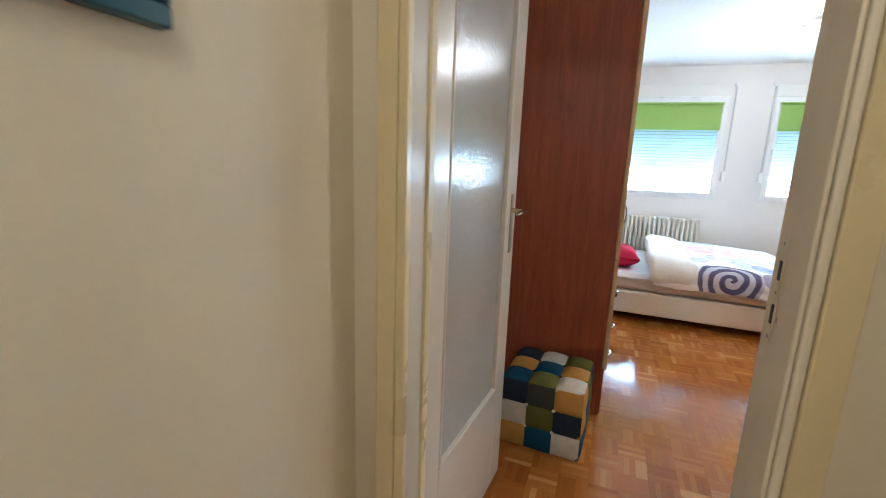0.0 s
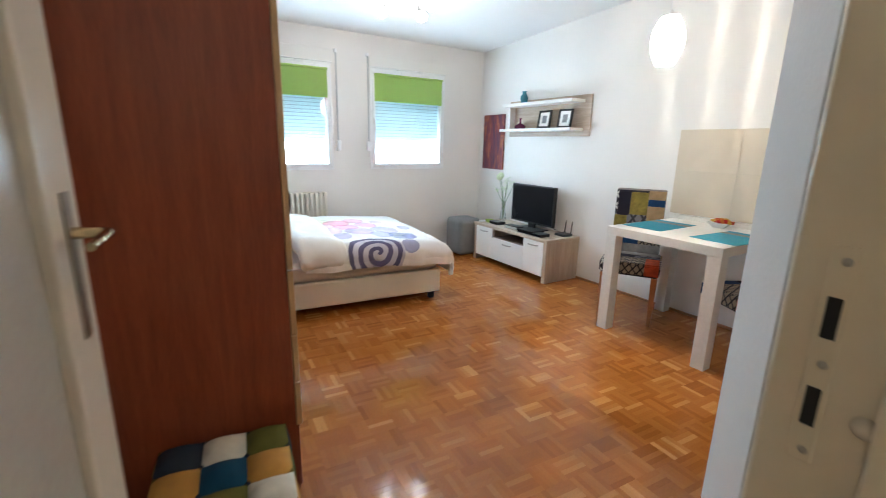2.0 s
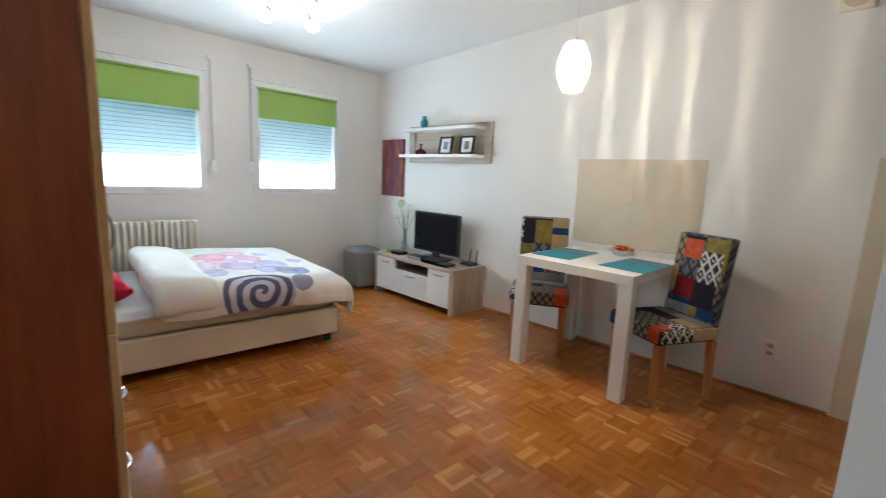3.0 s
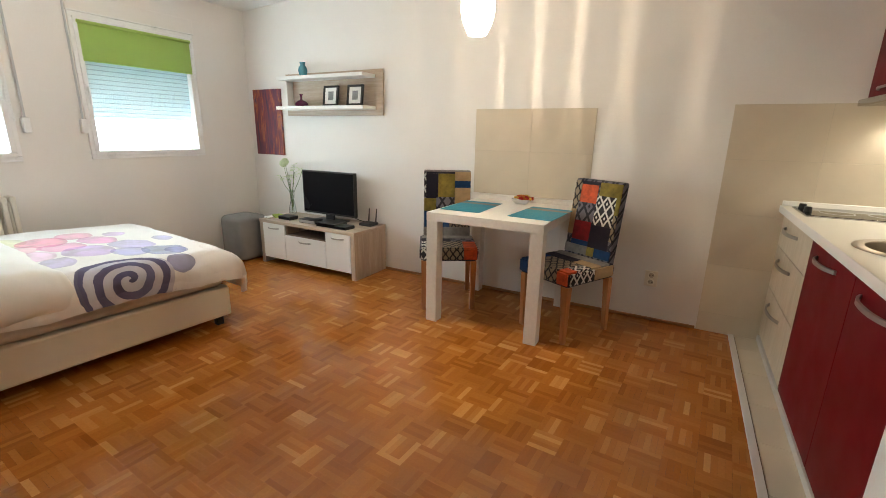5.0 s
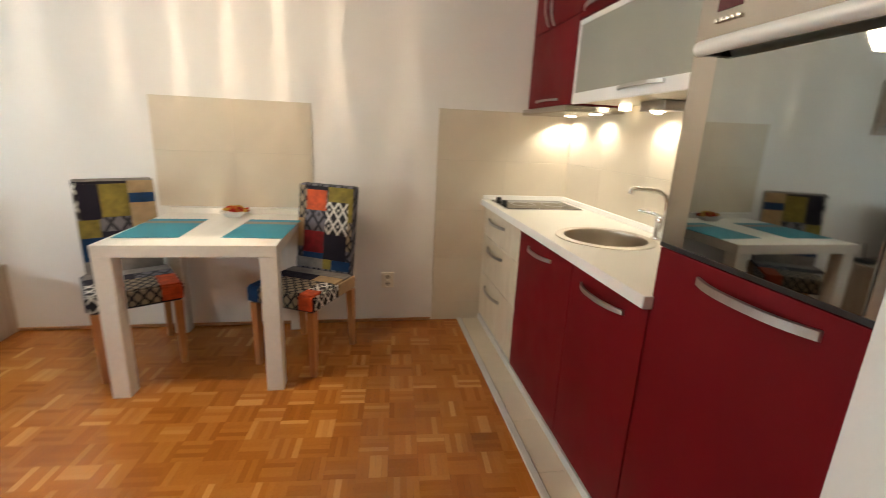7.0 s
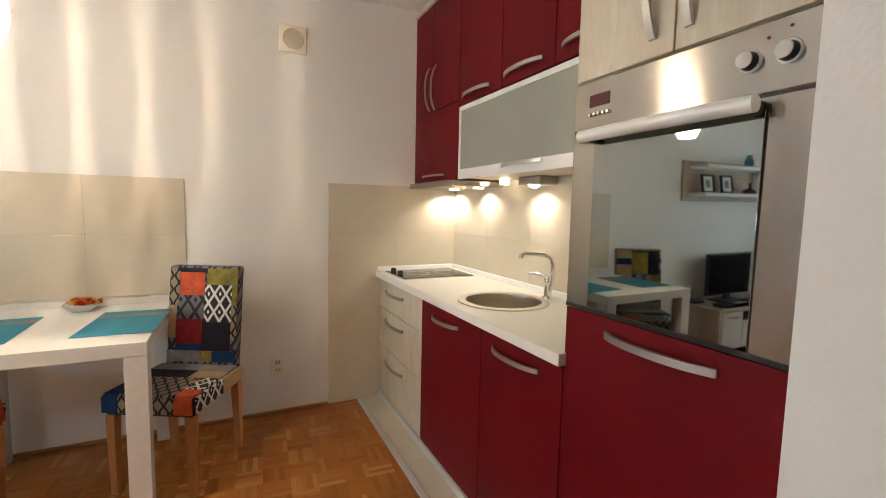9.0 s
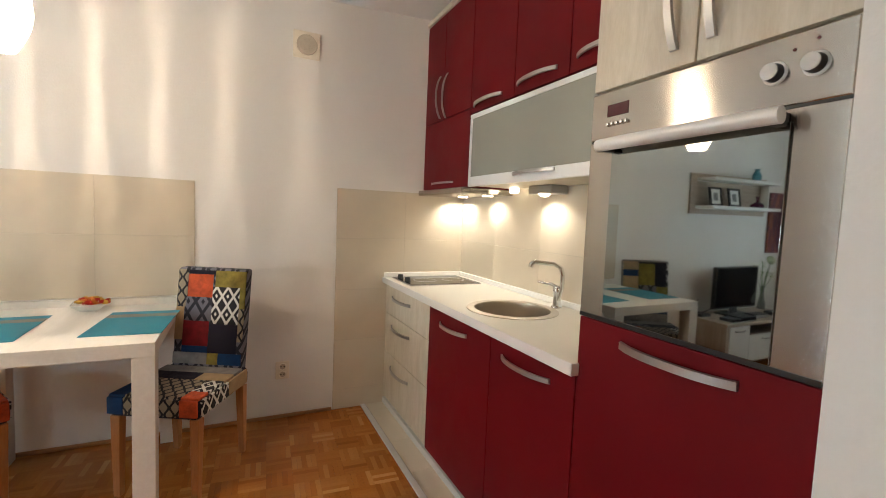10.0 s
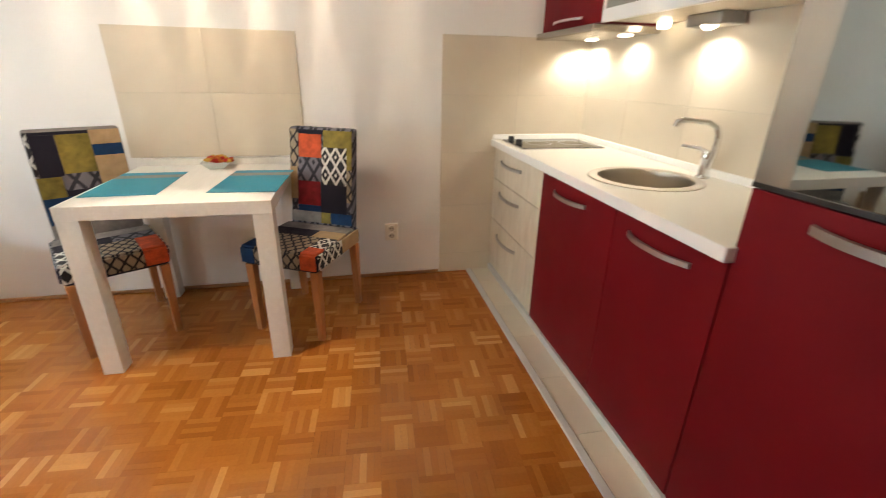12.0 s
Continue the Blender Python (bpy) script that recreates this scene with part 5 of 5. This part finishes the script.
part("board", box(XP + 0.005, KF - 0.022, 0.004, XE - 0.006, KF + 0.004, ZB + 0.004, 0.002), PLINTH, pk)

wt = thing("worktop", "cream laminate worktop with white upstands", "worktop", (2.88, 1.29, ZC))
SXC, SYC, SR = 2.665, 1.325, 0.205
t = bmesh.new()
n = 48
outer = [(XO - 0.004, YS + 0.001), (XE - 0.003, YS + 0.001), (XE - 0.003, 1.590), (XO - 0.004, 1.590)]
lo, hi = [], []
for z, dst in ((ZC, lo), (ZT, hi)):
    o = []
    for (ax, ay), (bx_, by_) in zip(outer, outer[1:] + outer[:1]):
        for k in range(12):
            o.append(t.verts.new((ax + (bx_ - ax) * k / 12, ay + (by_ - ay) * k / 12, z)))
    ang0 = [math.atan2(v.co.y - SYC, v.co.x - SXC) for v in o]
    i_ = [t.verts.new((SXC + 0.185 * math.cos(a), SYC + 0.185 * math.sin(a), z)) for a in ang0]
    dst += [o, i_]
for k in range(48):
    k2 = (k + 1) % 48
    t.faces.new((hi[0][k], hi[0][k2], hi[1][k2], hi[1][k]))
    t.faces.new((lo[0][k2], lo[0][k], lo[1][k], lo[1][k2]))
    t.faces.new((lo[0][k], lo[0][k2], hi[0][k2], hi[0][k]))
    t.faces.new((lo[1][k2], lo[1][k], hi[1][k], hi[1][k2]))
part("slab", t, WORKTOP, wt, "", False)
part("front_edge", box(XO - 0.004, 1.5905, ZC, XE - 0.003, 1.596, ZT + 0.0005, 0.002), WHITEB, wt)
part("end_cap", box(XO - 0.010, 1.545, ZC, XO - 0.0045, 1.596, ZT + 0.0005, 0.002), SATIN, wt, "pale grey metal end cap")
part("upstand", box(XO, YS + 0.008, ZT + 0.0005, XE - 0.022, YS + 0.026, ZT + 0.030, 0.005), WHITEB, wt)
part("upstand", box(XE - 0.024, YS + 0.008, ZT + 0.0005, XE - 0.008, 1.588, ZT + 0.030, 0.005), WHITEB, wt)

sk_ = thing("sink", "round stainless steel sink set in the worktop", "sink", (SXC, SYC, 0.72))
part("bowl", lathe([(0, 0.715), (0.02, 0.715), (0.13, 0.720), (0.155, 0.735), (0.168, 0.77), (0.172, 0.866), (0.176, 0.8735), (0.206, 0.8745), (0.212, 0.871), (0.212, 0.8687)], (SXC, SYC, 0), 48), SINKST, sk_)
part("drain", lathe([(0, 0.722), (0.02, 0.7225), (0.032, 0.720), (0.034, 0.7165)], (SXC, SYC, 0), 20), CHROME, sk_, "chrome drain")
part("overflow", lathe([(0, 0.004), (0.013, 0.003), (0.016, -0.002)], (SXC - 0.118, SYC - 0.120, 0.815), 14, pose(0, 0, 0, 90, 0, -45)), CHROME, sk_, "chrome overflow")
tp = thing("mixer_tap", "chrome single-lever mixer tap with curved spout", "tap", (2.655, 1.085, ZT))
TXc, TYc = 2.645, 1.082
part("body", lathe([(0, 0), (0.027, 0), (0.027, 0.006), (0.021, 0.012), (0.020, 0.075), (0.022, 0.090), (0.016, 0.105), (0, 0.108)], (TXc, TYc, ZT + 0.001), 20), CHROME, tp)
part("spout", sweep([(TXc - 0.012, TYc + 0.002, ZT + 0.04), (TXc - 0.035, TYc + 0.004, ZT + 0.10), (TXc - 0.038, TYc + 0.006, ZT + 0.165), (TXc - 0.030, TYc + 0.014, ZT + 0.198), (TXc - 0.012, TYc + 0.04, ZT + 0.215), (TXc + 0.03, TYc + 0.12, ZT + 0.220), (TXc + 0.036, TYc + 0.133, ZT + 0.213), (TXc + 0.038, TYc + 0.138, ZT + 0.195)], [0.011, 0.011, 0.011, 0.011, 0.011, 0.011, 0.012, 0.012], 12), CHROME, tp)
part("lever", sweep([(TXc, TYc, ZT + 0.098), (TXc + 0.02, TYc + 0.02, ZT + 0.112), (TXc + 0.075, TYc + 0.06, ZT + 0.118)], [0.014, 0.010, 0.007], 10), CHROME, tp)

hb = thing("hob", "dark ceramic two-ring hob with black knobs", "hob", (3.545, 1.31, ZT))
part("plate", box(3.385, 1.075, ZT + 0.0005, 3.725, 1.545, ZT + 0.008, 0.002), HOB, hb)
part("trim", box(3.380, 1.070, ZT + 0.0003, 3.730, 1.550, ZT + 0.005, 0.002), ALU, hb)
for y in (1.20, 1.40):
    part("ring", lathe([(0.070, 0), (0.071, 0.0006), (0.073, 0.0006), (0.074, 0)], (3.55, y - 0.01, ZT + 0.0081), 32), STRAP, hb)
for x, y in ((3.66, 1.515), (3.53, 1.515)):
    part("knob", lathe([(0, 0.026), (0.014, 0.026), (0.017, 0.022), (0.019, 0.0)], (x, y, ZT + 0.008), 18), BLACK, hb, "black round knob")

# ---- kitchen: oven column ----
oc = unit("oven_column", "tall cabinet column with red and ash doors", XOE, YS, ZB, XO, KF, 2.47, ASH)
front(oc, XOE, ZB + 0.012, XO, 1.012, KF, RED, ((1.815, 0.965), (1.515, 0.965)), hw=0.022)
front(oc, 1.668, 1.648, XO, 2.46, KF, ASH, ((1.722, 1.69), (1.735, 2.02)), True, hw=0.022)
front(oc, XOE, 1.648, 1.668, 2.46, KF, ASH, ((1.632, 1.69), (1.620, 2.02)), True, hw=0.022)
fl_ = thing("filler_panel", "pale ash filler panel beside the oven column", "panel", (XOE, 1.4, 0.0))
part("board", box(XP + 0.004, YS + 0.01, 0.0, XOE - 0.001, KF - 0.004, 2.47, 0.001), ASH, fl_)
ov = thing("oven", "built-in stainless steel oven with mirrored door", "oven", (1.67, 1.40, 1.02))
part("cavity", box(XOE + 0.02, 1.05, 1.022, XO - 0.02, KF - 0.021, 1.64, 0), BLACK, ov)
part("control_panel", box(XOE + 0.002, KF - 0.019, 1.512, XO - 0.002, KF + 0.004, 1.642, 0.004), STEEL, ov, "brushed steel control panel")
door = part("oven_door", box(XOE + 0.002, KF - 0.019, 1.022, XO - 0.002, KF + 0.003, 1.5075, 0.003), STEEL, ov, "steel door edges")
gl = box(1.462, KF + 0.0015, 1.026, 1.886, KF + 0.0064, 1.482, 0.0012)
bmesh.ops.rotate(gl, verts=gl.verts, cent=(1.674, KF + 0.005, 1.254), matrix=Matrix.Rotation(-0.009, 3, "Z") @ Matrix.Rotation(-0.006, 3, "X"))
part("glass", gl, MIRROR, door, "mirrored dark glass")
part("black_edge", box(XOE + 0.004, KF - 0.010, 1.014, XO - 0.004, KF + 0.006, 1.0255, 0.001), BLACK, door)
part("seal_gap", box(XOE + 0.004, KF - 0.012, 1.4985, XO - 0.004, KF + 0.001, 1.514, 0), BLACK, ov)
hnd = part("door_handle", sweep([(1.900, KF + 0.042, 1.490), (1.80, KF + 0.046, 1.490), (1.56, KF + 0.046, 1.490), (1.462, KF + 0.042, 1.490)], 0.0165, 16), SATIN, door, "thick satin bar handle")
for x in (1.885, 1.478):
    part("bracket", box(x - 0.010, KF + 0.003, 1.474, x + 0.010, KF + 0.036, 1.500, 0.003), BLACK, hnd)
dsp = part("display", box(1.842, KF + 0.003, 1.572, 1.912, KF + 0.006, 1.604, 0.001), DISPLAY, ov, "dark red clock display")
for k in range(5):
    part("push_button", lathe([(0, 0.008), (0.0045, 0.007), (0.0055, 0)], (1.906 - k * 0.0155, KF + 0.004, 1.552), 12, pose(0, 0, 0, -90, 0, 0)), CHROME, ov)
for x in (1.500, 1.434):
    kb = part("knob", lathe([(0, 0.022), (0.0150, 0.022), (0.0158, 0.020)], (x, KF + 0.004, 1.578), 28, pose(0, 0, 0, -90, 0, 0)), KNOBF, ov, "brushed knob face")
    part("skirt", lathe([(0.0158, 0.020), (0.0174, 0.004), (0.0174, 0)], (x, KF + 0.004, 1.578), 28, pose(0, 0, 0, -90, 0, 0)), BLACK, kb)
    part("collar", lathe([(0.0174, 0.003), (0.0212, 0.003), (0.0222, 0)], (x, KF + 0.004, 1.578), 28, pose(0, 0, 0, -90, 0, 0)), ALU, kb)
for x, z in ((1.470, 1.612), (1.434, 1.622)):
    part("indicator", lathe([(0, 0.001), (0.003, 0.001), (0.003, 0)], (x, KF + 0.004, z), 10, pose(0, 0, 0, -90, 0, 0)), DISPLAY, ov)

# ---- kitchen: wall units ----
XT, X1, X2 = 3.156, 2.742, 2.368
ZU = 2.53
u = unit("tall_wall_cabinet", "dark red wall cabinet above the hood", XT, YS, 1.455, XE - 0.004, UY, ZU, RED, "wall units")
front(u, XT, 1.458, XE - 0.006, 1.885, UY, RED, ((3.64, 1.492), (3.335, 1.492)), hw=0.012)
front(u, 3.515, 1.885, XE - 0.006, ZU, UY, RED, ((3.555, 1.90), (3.565, 2.16)), True, hw=0.014)
front(u, XT, 1.885, 3.515, ZU, UY, RED, ((3.475, 1.89), (3.465, 2.155)), True, hw=0.014)
for a, c, h in ((X1, XT, ((3.115, 1.888), (2.845, 1.894))), (X2, X1, ((2.715, 1.900), (2.440, 1.902))), (XO + 0.004, X2, ((2.325, 1.908), (2.06, 1.908)))):
    u = unit("wall_cabinet", "dark red top wall cabinet with a bow handle", a, YS, 1.850, c, UY, ZU, RED, "wall units")
    front(u, a, 1.852, c, ZU, UY, RED, h)
u = unit("flap_cabinet", "wall cabinet with an aluminium-framed frosted flap", XO + 0.004, YS, 1.462, XT, UY, 1.846, ASH, "wall units")
fx0, fx1, fz0, fz1 = XO + 0.006, XT - 0.002, 1.456, 1.846
fp = part("flap", box(fx0 + 0.02, UY - 0.016, fz0 + 0.02, fx1 - 0.02, UY - 0.004, fz1 - 0.02, 0), FROST, u, "frosted glass flap")
for a in ((fx0, fz0, fx1, fz0 + 0.052), (fx0, fz1 - 0.024, fx1, fz1), (fx0, fz0 + 0.052, fx0 + 0.022, fz1 - 0.024), (fx1 - 0.022, fz0 + 0.052, fx1, fz1 - 0.024)):
    part("flap_frame", box(a[0], UY - 0.020, a[1], a[2], UY, a[3], 0.002), PVC, fp, "pale metal frame")
part("handle", bow((2.715, UY, 1.494), (2.420, UY, 1.496), (0, 1, 0), (0, 0, 1), 0.030, 0.016, 0.008), ALU, fp)
cr = thing("cornice", "pale cornice strip on top of the wall cabinets", "trim", (2.8, UY, ZU))
part("strip", box(XO + 0.004, UY - 0.05, ZU + 0.001, XE - 0.006, UY + 0.012, ZU + 0.034, 0.006), ASH, cr)

hd = thing("cooker_hood", "slim steel pull-out cooker hood with lights", "cooker hood", (3.47, 1.2, 1.42))
part("visor", box(XT + 0.004, UY - 0.03, 1.420, XE - 0.006, UY + 0.035, 1.4535, 0.004), STEEL, hd)
part("body", box(XT + 0.006, YS + 0.012, 1.422, XE - 0.01, UY - 0.0305, 1.4535, 0.003), STEEL, hd)
for x in (3.62, 3.30):
    part("lamp_glass", lathe([(0, -0.003), (0.030, -0.003), (0.034, 0.001)], (x, 1.105, 1.421), 20), LED, hd, "lit round lamp")
pc = thing("puck_light", "small steel under-cabinet lamp box, lit", "lamp", (2.76, 1.08, 1.42))
part("housing", box(2.685, 1.018, 1.418, 2.865, 1.125, 1.4615, 0.006, 3), ALU, pc)
part("lamp_glass", lathe([(0, -0.016), (0.016, -0.013), (0.026, -0.005), (0.030, 0.001)], (2.765, 1.098, 1.4185), 20), LED, pc, "lit round lamp")
pc2 = thing("puck_light", "small cube-shaped under-cabinet lamp, lit", "lamp", (3.05, 1.09, 1.43))
part("lamp_glass", box(3.035, 1.060, 1.432, 3.078, 1.100, 1.4615, 0.006, 3), LED, pc2, "lit frosted cover")

# ---- on the wall ----
vt = thing("wall_vent", "white square wall vent with a round grille", "vent", (XE, 2.11, 2.19))
part("frame", box(XE - 0.016, 2.033, 2.188, XE - 0.0005, 2.188, 2.345, 0.006), CREAMP, vt)
part("grille", lathe([(0, 0.002), (0.050, 0.002), (0.053, 0.005), (0.058, 0.005), (0.060, 0)], (XE - 0.016, 2.110, 2.267), 28, pose(0, 0, 0, 0, -90, 0)), JOINT, vt, "round beige grille")
for k in range(7):
    zz = 2.233 + k * 0.0113
    hw_ = math.sqrt(max(0, 0.044 ** 2 - (zz - 2.267) ** 2))
    part("slat", box(XE - 0.0225, 2.110 - hw_, zz - 0.0022, XE - 0.019, 2.110 + hw_, zz + 0.0022, 0.001, 1), JOINT, vt)


def socket(y, z, plug=False):
    so = thing("wall_socket", "cream double wall socket" if not plug else "wall socket with a black plug", "socket", (XE, y, z), 0, "wall sockets")
    part("plate", box(XE - 0.010, y - 0.040, z - 0.055, XE - 0.0005, y + 0.040, z + 0.055, 0.005, 3), CREAMP, so)
    for dz in (0.024, -0.024):
        part("outlet", lathe([(0.0220, 0.0), (0.0215, 0.0100), (0.0190, 0.0105), (0.0178, 0.0012), (0, 0.0010)], (XE - 0.010, y, z + dz), 20, pose(0, 0, 0, 0, -90, 0)), CREAMP, so)
        part("recess", lathe([(0, 0.0018), (0.0172, 0.0018), (0.0172, 0.0004)], (XE - 0.010, y, z + dz), 20, pose(0, 0, 0, 0, -90, 0)), JOINT, so)
        for dy in (-0.009, 0.009):
            part("pin_hole", lathe([(0, 0.0008), (0.0040, 0.0008), (0.0040, 0)], (XE - 0.0120, y + dy, z + dz), 8, pose(0, 0, 0, 0, -90, 0)), BLACK, so)
    if plug:
        part("plug", lathe([(0, 0.035), (0.012, 0.034), (0.018, 0.02), (0.019, 0.0)], (XE - 0.010, y, z + 0.024), 14, pose(0, 0, 0, 0, -90, 0)), BLACK, so, "black plug")


socket(2.219, 0.300)
socket(3.80, 0.28, True)


# ---- wall and floor tiles ----
def tiles(wall, axis, at, us, vs_, out):
    """Tiles as pieces of the wall: us and vs_ are the joints along and up; out is the way that they stand proud."""
    made = {}
    for u0, u1 in zip(us, us[1:]):
        for v0, v1 in zip(vs_, vs_[1:]):
            key = (round(u1 - u0, 4), round(v1 - v0, 4))
            if key not in made:
                a, c = key[0] / 2 - 0.0009, key[1] / 2 - 0.0009
                t = box(-0.004, -a, -c, 0.003, a, c, 0.0010, 1) if axis == "x" else box(-a, -0.004, -c, a, 0.004, c, 0.0012, 1) if axis == "y" else box(-a, -c, -0.004, a, c, 0.004, 0.0012, 1)
                me = bpy.data.meshes.new("tile")
                bmesh.ops.recalc_face_normals(t, faces=t.faces)
                t.to_mesh(me)
                t.free()
                me.materials.append(TILE)
                made[key] = me
            ob = new("tile", made[key])
            ob.parent = wall
            um, vm = (u0 + u1) / 2, (v0 + v1) / 2
            ob.location = (at + out * 0.002, um, vm) if axis == "x" else (um, at + out * 0.002, vm) if axis == "y" else (um, vm, at)


def grout(wall, a):
    part("grout", box(*a, 0), JOINT, wall, "beige tile grout", False)


tiles(wall_east, "x", XE, [YS, 1.450, 1.908], [0.0, 0.13, 0.460, 0.791, 1.121, 1.437], -1)
grout(wall_east, (XE - 0.0050, YS, 0, XE + 0.001, 1.908, 1.437))
tiles(wall_east, "x", XE, [2.690, 3.140, 3.585], [0.79, 1.119, 1.425], -1)
grout(wall_east, (XE - 0.0050, 2.690, 0.79, XE + 0.001, 3.585, 1.425))
tiles(wall_south, "y", YS, [1.99, 2.44, 2.893, 3.343, XE - 0.006], [0.82, 1.121, 1.46], 1)
grout(wall_south, (1.99, YS - 0.001, 0.82, XE - 0.006, YS + 0.0050, 1.46))
tiles(floor, "z", 0.0015, [1.31, 1.637, 1.963, 2.289, 2.615, 2.941, 3.267, 3.593, XE - 0.004], [1.36, 1.688], 1)
part("grout", box(XP + 0.003, YS, -0.003, XE - 0.003, 1.692, 0.0032, 0), JOINT_F, floor, "dark floor tile grout", False)
st2 = thing("floor_strip", "pale grey metal edging strip between tiles and parquet", "strip", (2.6, 1.715, 0.0))
part("profile", box(XP + 0.002, 1.692, 0.0002, XE - 0.006, 1.724, 0.0110, 0.003), PLINTH, st2)

# ---- parquet: five fingers to a block of 12 cm, blocks turned alternately ----
ROT = radians(-3.6)
CR, SR_ = math.cos(ROT), math.sin(ROT)
BLK = 0.1205
FW = BLK / 5
NEAR = (1.35, 2.10, 2.30, 2.98)


def finger_mesh():
    a, c, k = BLK / 2 - 0.0001, FW / 2 - 0.00005, 0.00012
    v = [(-a, -c, -0.006), (a, -c, -0.006), (a, c, -0.006), (-a, c, -0.006), (-a + k, -c + k, 0.0), (a - k, -c + k, 0.0), (a - k, c - k, 0.0), (-a + k, c - k, 0.0)]
    f = [(4, 5, 6, 7), (0, 1, 5, 4), (1, 2, 6, 5), (2, 3, 7, 6), (3, 0, 4, 7)]
    return v, f


FV, FF = finger_mesh()
fm = bpy.data.meshes.new("parquet_finger")
fm.from_pydata(FV, [], FF)
fm.materials.append(PARQUET)
rp = random.Random(11)
verts, faces, near = [], [], 0


def inside(x, y):
    if XW - 0.05 < x < XE + 0.05 and 1.66 < y < YN + 0.05:
        return True
    return XW - 0.05 < x < XP + 0.04 and HALL_Y - 0.05 < y <= 1.80


for i in range(-40, 60):
    for j in range(-30, 70):
        bx0, by0 = i * BLK, j * BLK
        for k in range(5):
            o = (k - 2) * FW
            lx, ly, ra = (bx0, by0 + o, ROT) if (i + j) % 2 else (bx0 + o, by0, ROT + math.pi / 2)
            x, y = 1.72 + lx * CR - ly * SR_, 2.98 + lx * SR_ + ly * CR
            if not inside(x, y):
                continue
            dz, tw = rp.uniform(-0.0005, 0.0), rp.uniform(-0.004, 0.004)
            if NEAR[0] < x < NEAR[2] and NEAR[1] < y < NEAR[3] and near < 300:
                ob = new("parquet_finger", fm)
                ob.parent = floor
                ob.matrix_local = Matrix.Translation((x, y, dz)) @ Matrix.Rotation(ra + tw, 4, "Z") @ Matrix.Rotation(rp.uniform(-0.006, 0.006), 4, "X")
                near += 1
                continue
            c, s, b0 = math.cos(ra + tw), math.sin(ra + tw), len(verts)
            tx = rp.uniform(-0.006, 0.006)
            verts += [(x + p * c - q * s, y + p * s + q * c, r + dz + q * tx) for p, q, r in FV]
            faces += [tuple(b0 + a for a in f) for f in FF]
me = bpy.data.meshes.new("parquet")
me.from_pydata(verts, [], faces)
me.materials.append(PARQUET)
pq = new("parquet", me)
pq.parent = floor
tagged(pq, "oak mosaic parquet fingers laid in alternating blocks", "", "", "stuff")
